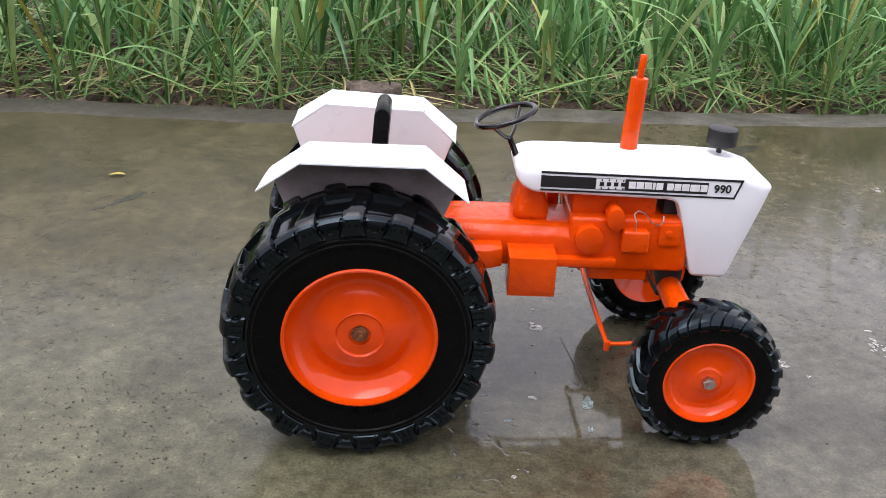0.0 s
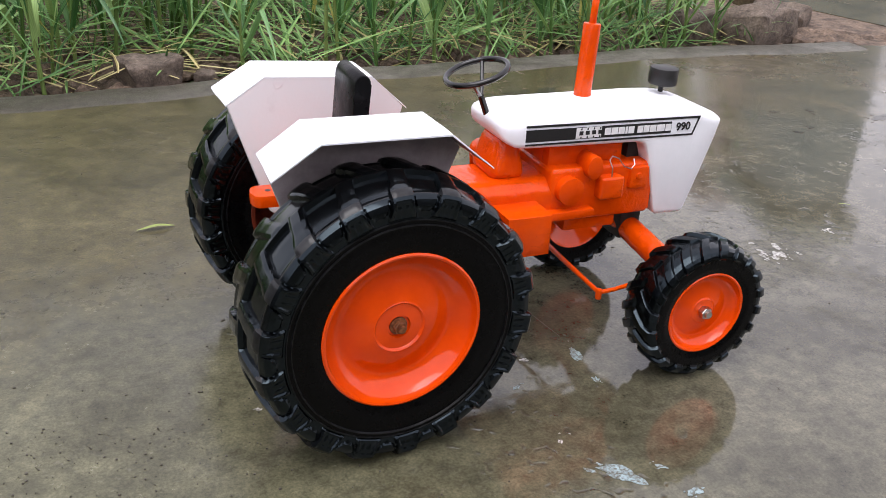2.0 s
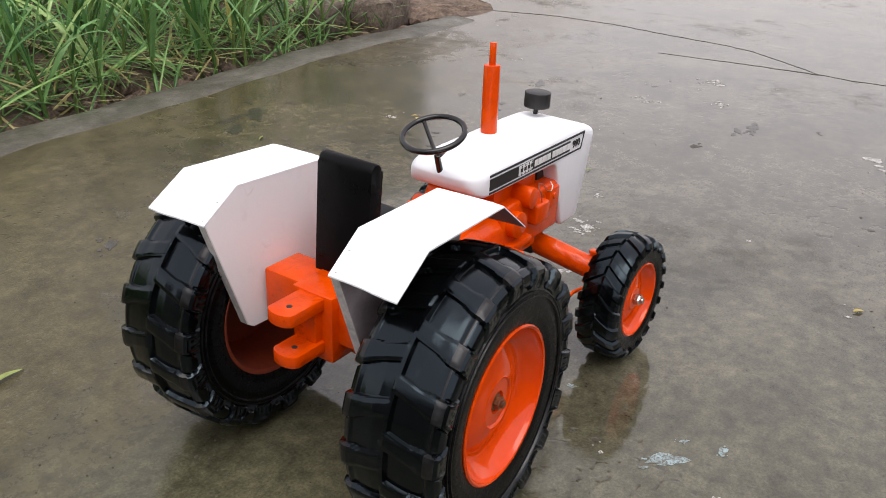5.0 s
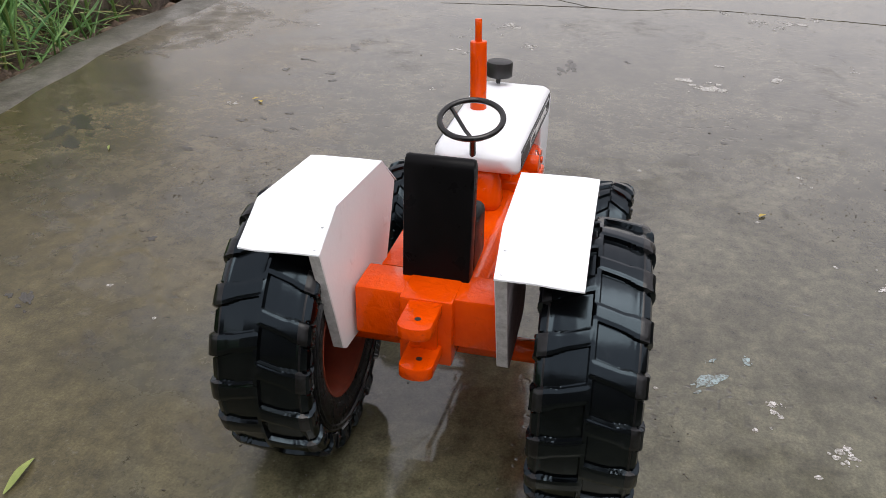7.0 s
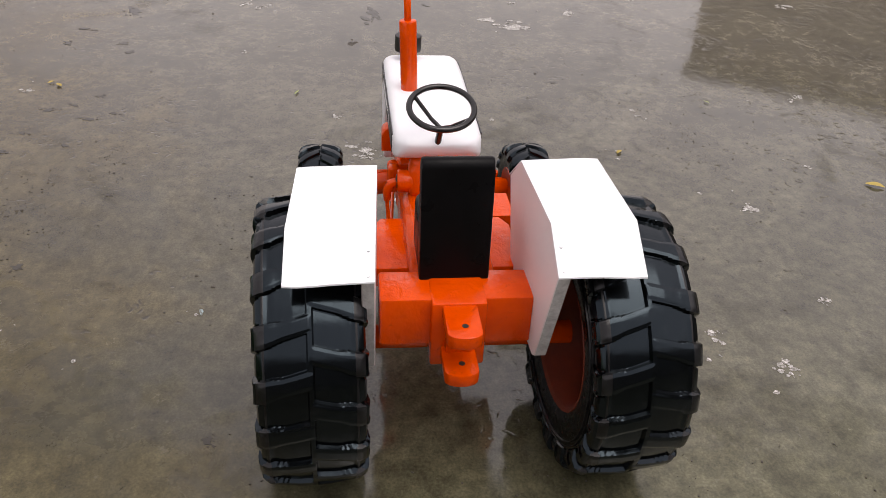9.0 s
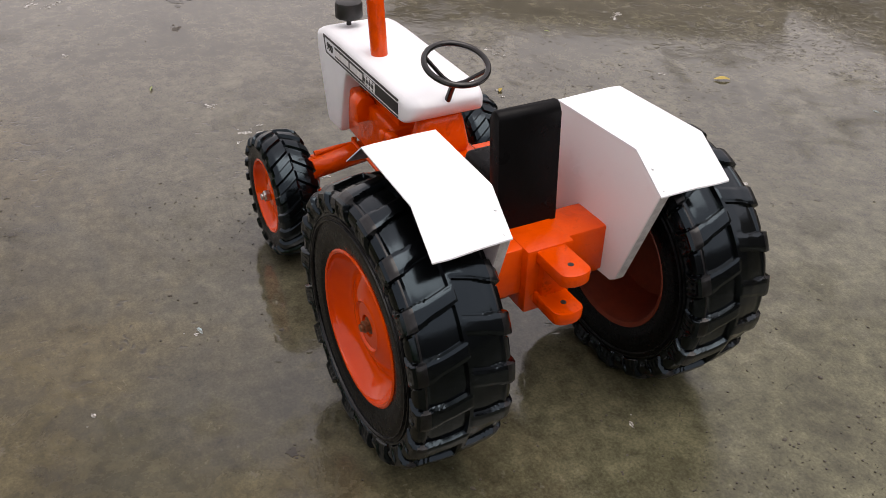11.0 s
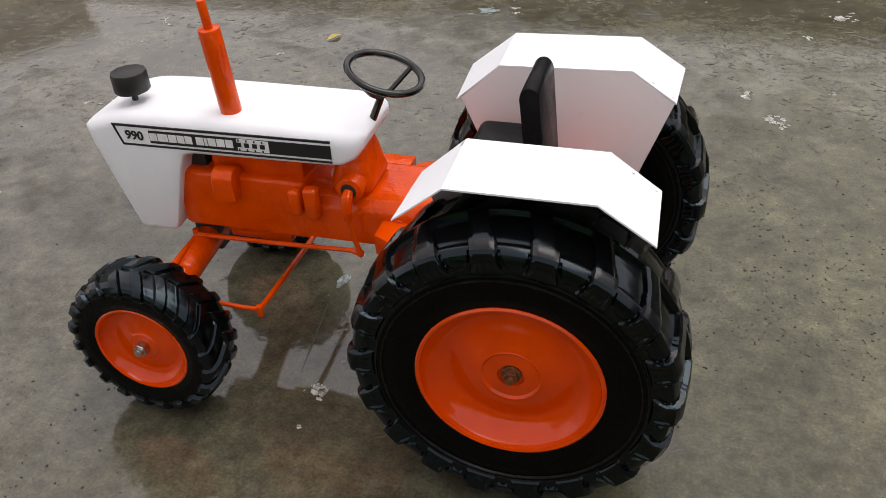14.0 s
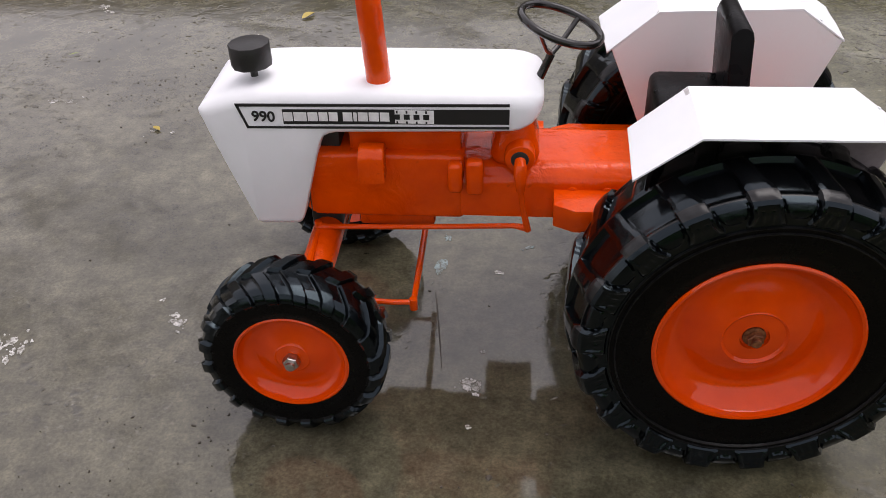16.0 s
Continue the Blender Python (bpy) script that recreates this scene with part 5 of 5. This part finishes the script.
BLUE_SPOTS = [(0.138, -0.205, 0.019, 1.9, -55), (0.175, -0.236, 0.008, 1.4, 10), (0.168, -0.207, 0.006, 1.5, -30), (0.185, -0.062, 0.01, 2.2, 75), (0.116, -0.089, 0.006, 1.5, 30), (0.181, -0.098, 0.006, 1.4, 60), (0.21, -0.685, 0.024, 1.4, 20), (0.168, 0.205, 0.005, 2.0, 10)]
for k, (x, y, size, st, tn) in enumerate(BLUE_SPOTS):
    splash(x, y, size, PAINT_BLUE, "paint_spot", "ragged pale blue patch of old paint on the slab", "paint spot", 300 + k, st, tn)


def fallen_leaf(x, y, length, turn, material, label):
    b = bmesh.new()
    n = 8
    rows = []
    for i in range(n + 1):
        u = i / n
        w = length * (0.22 if material is YELLOW_LEAF else 0.09) * math.sin(math.pi * min(0.98, u * 0.93 + 0.04)) ** 0.8
        z = 0.0015 + 0.05 * length * math.sin(3 * u + x) ** 2
        rows.append([b.verts.new((length * (u - 0.5), -w, z + w * 0.35)), b.verts.new((length * (u - 0.5), 0.04 * length * math.sin(4 * u), z)), b.verts.new((length * (u - 0.5), w, z + w * 0.3))])
    for p, q in zip(rows, rows[1:]):
        b.faces.new((p[0], p[1], q[1], q[0]))
        b.faces.new((p[1], p[2], q[2], q[1]))
    ob = part("fallen_leaf", b, material)
    ob.matrix_world = pose(*world_xy(x, y), 0, 0, 0, turn)
    tagged(ob, label, "fallen leaf")


for x, y, size, turn, m in [(0.695, 0.457, 0.013, 40, YELLOW_LEAF), (0.705, 0.470, 0.010, 130, YELLOW_LEAF), (-0.370, 0.457, 0.021, 5, YELLOW_LEAF), (-0.113, 0.286, 0.038, 4, GREEN_LEAF), (0.467, 0.575, 0.018, 30, GREEN_LEAF), (0.670, 0.137, 0.015, -20, GREEN_LEAF),
                            (0.388, -0.556, 0.022, 60, YELLOW_LEAF), (0.637, -0.436, 0.012, 25, GREEN_LEAF), (0.482, -0.267, 0.012, -40, YELLOW_LEAF)]:
    fallen_leaf(x, y, size, turn, m, "small yellow fallen leaf on the wet slab" if m is YELLOW_LEAF else "narrow pale green fallen leaf on the wet slab")
SCRAPS = [(1.693, 0.054, 0.03), (0.87, 0.059, 0.0219), (1.022, 0.019, 0.0326), (0.988, 0.033, 0.028), (1.011, 0.412, 0.041), (0.541, 0.665, 0.0635), (0.502, 0.675, 0.0402), (0.473, 0.638, 0.0519), (-0.334, 0.371, 0.0377), (0.106, 0.44, 0.0315)]
for k, (x, y, size) in enumerate(SCRAPS):
    splash(x, y, size * 0.55, DEBRIS if k < 2 else MUD, "leaf_scrap" if k < 2 else "mud_patch", "dark soggy leaf scrap on the wet slab" if k < 2 else "thin dark mud patch on the wet slab", "leaf scrap" if k < 2 else "mud patch", 400 + k, rng.uniform(1.4, 2.4), rng.uniform(-30, 60))
STAINS = [(0.863, 0.485, 0.0134), (0.928, 0.476, 0.0178), (0.862, 0.404, 0.0169), (0.603, 0.366, 0.011), (0.63, 0.421, 0.013), (0.659, 0.393, 0.0099), (0.544, 0.464, 0.0109), (0.511, 0.406, 0.0104), (0.496, 0.477, 0.0151), (0.388, 0.331, 0.012), (0.248, 0.387, 0.0134), (0.004, 0.181, 0.0118), (1.166, -0.615, 0.0116), (0.824, 0.389, 0.0174), (0.69, 0.704, 0.0099), (0.626, 0.665, 0.0151), (0.889, 0.763, 0.0133), (1.066, -0.073, 0.0104), (0.614, 0.45, 0.0152), (0.586, 0.392, 0.0145), (0.711, -0.229, 0.0099), (0.285, -0.043, 0.0063)]
for k, (x, y, size) in enumerate(STAINS):
    splash(x, y, size * 0.66, MUD, "mud_spot", "dark wet mud spot on the concrete slab", "mud spot", 500 + k, rng.uniform(1.2, 1.9), rng.uniform(40, 100))

# dark grit and chips trodden into the slab
verts, faces = [], []


def chip(x, y, size):
    bx, by = world_xy(x, y)
    a0, n = rng.uniform(0, 6.28), rng.randint(5, 7)
    st = rng.uniform(0.45, 1.0)
    base = len(verts)
    for z, k in ((0.0, 1.0), (0.0007, 0.75)):
        for i in range(n):
            a = 2 * math.pi * i / n
            r = size * k * rng.uniform(0.7, 1.2)
            u, v = r * math.cos(a), r * st * math.sin(a)
            verts.append((bx + u * math.cos(a0) - v * math.sin(a0), by + u * math.sin(a0) + v * math.cos(a0), z))
    for i in range(n):
        j = (i + 1) % n
        faces.append([base + i, base + j, base + n + j, base + n + i])
    faces.append([base + n + i for i in range(n)])


for cx, cy, rad, count in [(0.455, 0.339, 0.03, 60), (0.296, 0.408, 0.05, 110), (0.495, -0.360, 0.05, 90), (0.394, 0.416, 0.04, 70), (0.332, 0.167, 0.07, 110), (0.252, 0.167, 0.09, 60), (0.275, 0.444, 0.10, 90), (0.636, -0.305, 0.12, 120), (0.513, -0.404, 0.14, 90), (-0.081, -0.157, 0.12, 110), (-0.151, 0.052, 0.14, 130), (-0.245, -0.286, 0.2, 120), (0.937, 0.418, 0.2, 60), (-0.26, -0.12, 0.10, 160), (-0.30, -0.26, 0.12, 200), (-0.20, -0.36, 0.10, 120), (-0.16, -0.20, 0.06, 60), (-0.14, -0.08, 0.07, 130), (-0.21, -0.10, 0.06, 110)]:
    for k in range(int(count * 0.8)):
        a, r = rng.uniform(0, 6.28), rad * math.sqrt(rng.random())
        chip(cx + 1.5 * r * math.cos(a), cy + r * math.sin(a), (0.0003 + 0.0011 * rng.random() ** 3) * (1 if rng.random() < 0.93 else 2.0))
for k in range(450):
    chip(rng.uniform(-0.8, 1.6), rng.uniform(-0.8, 0.9), 0.0003 + 0.0010 * rng.random() ** 3)
me = bpy.data.meshes.new("slab_grit")
me.from_pydata(verts, [], faces)
me.materials.append(DEBRIS)
tagged(new("slab_grit", me), "small dark chips of grit on the slab", "grit", kind="stuff")

# a short crack in the slab under the tractor
b = tube(bmesh.new(), [(*world_xy(0.186, -0.030), 0.0), (*world_xy(0.183, -0.010), 0.0), (*world_xy(0.179, 0.020), 0.0), (*world_xy(0.175, 0.052), 0.0)], [0.0003, 0.0007, 0.0006, 0.0003], 6)
for v in b.verts:
    v.co.z *= 0.15
tagged(part("slab_crack", b, DEBRIS), "short dark hairline crack in the slab", "crack")
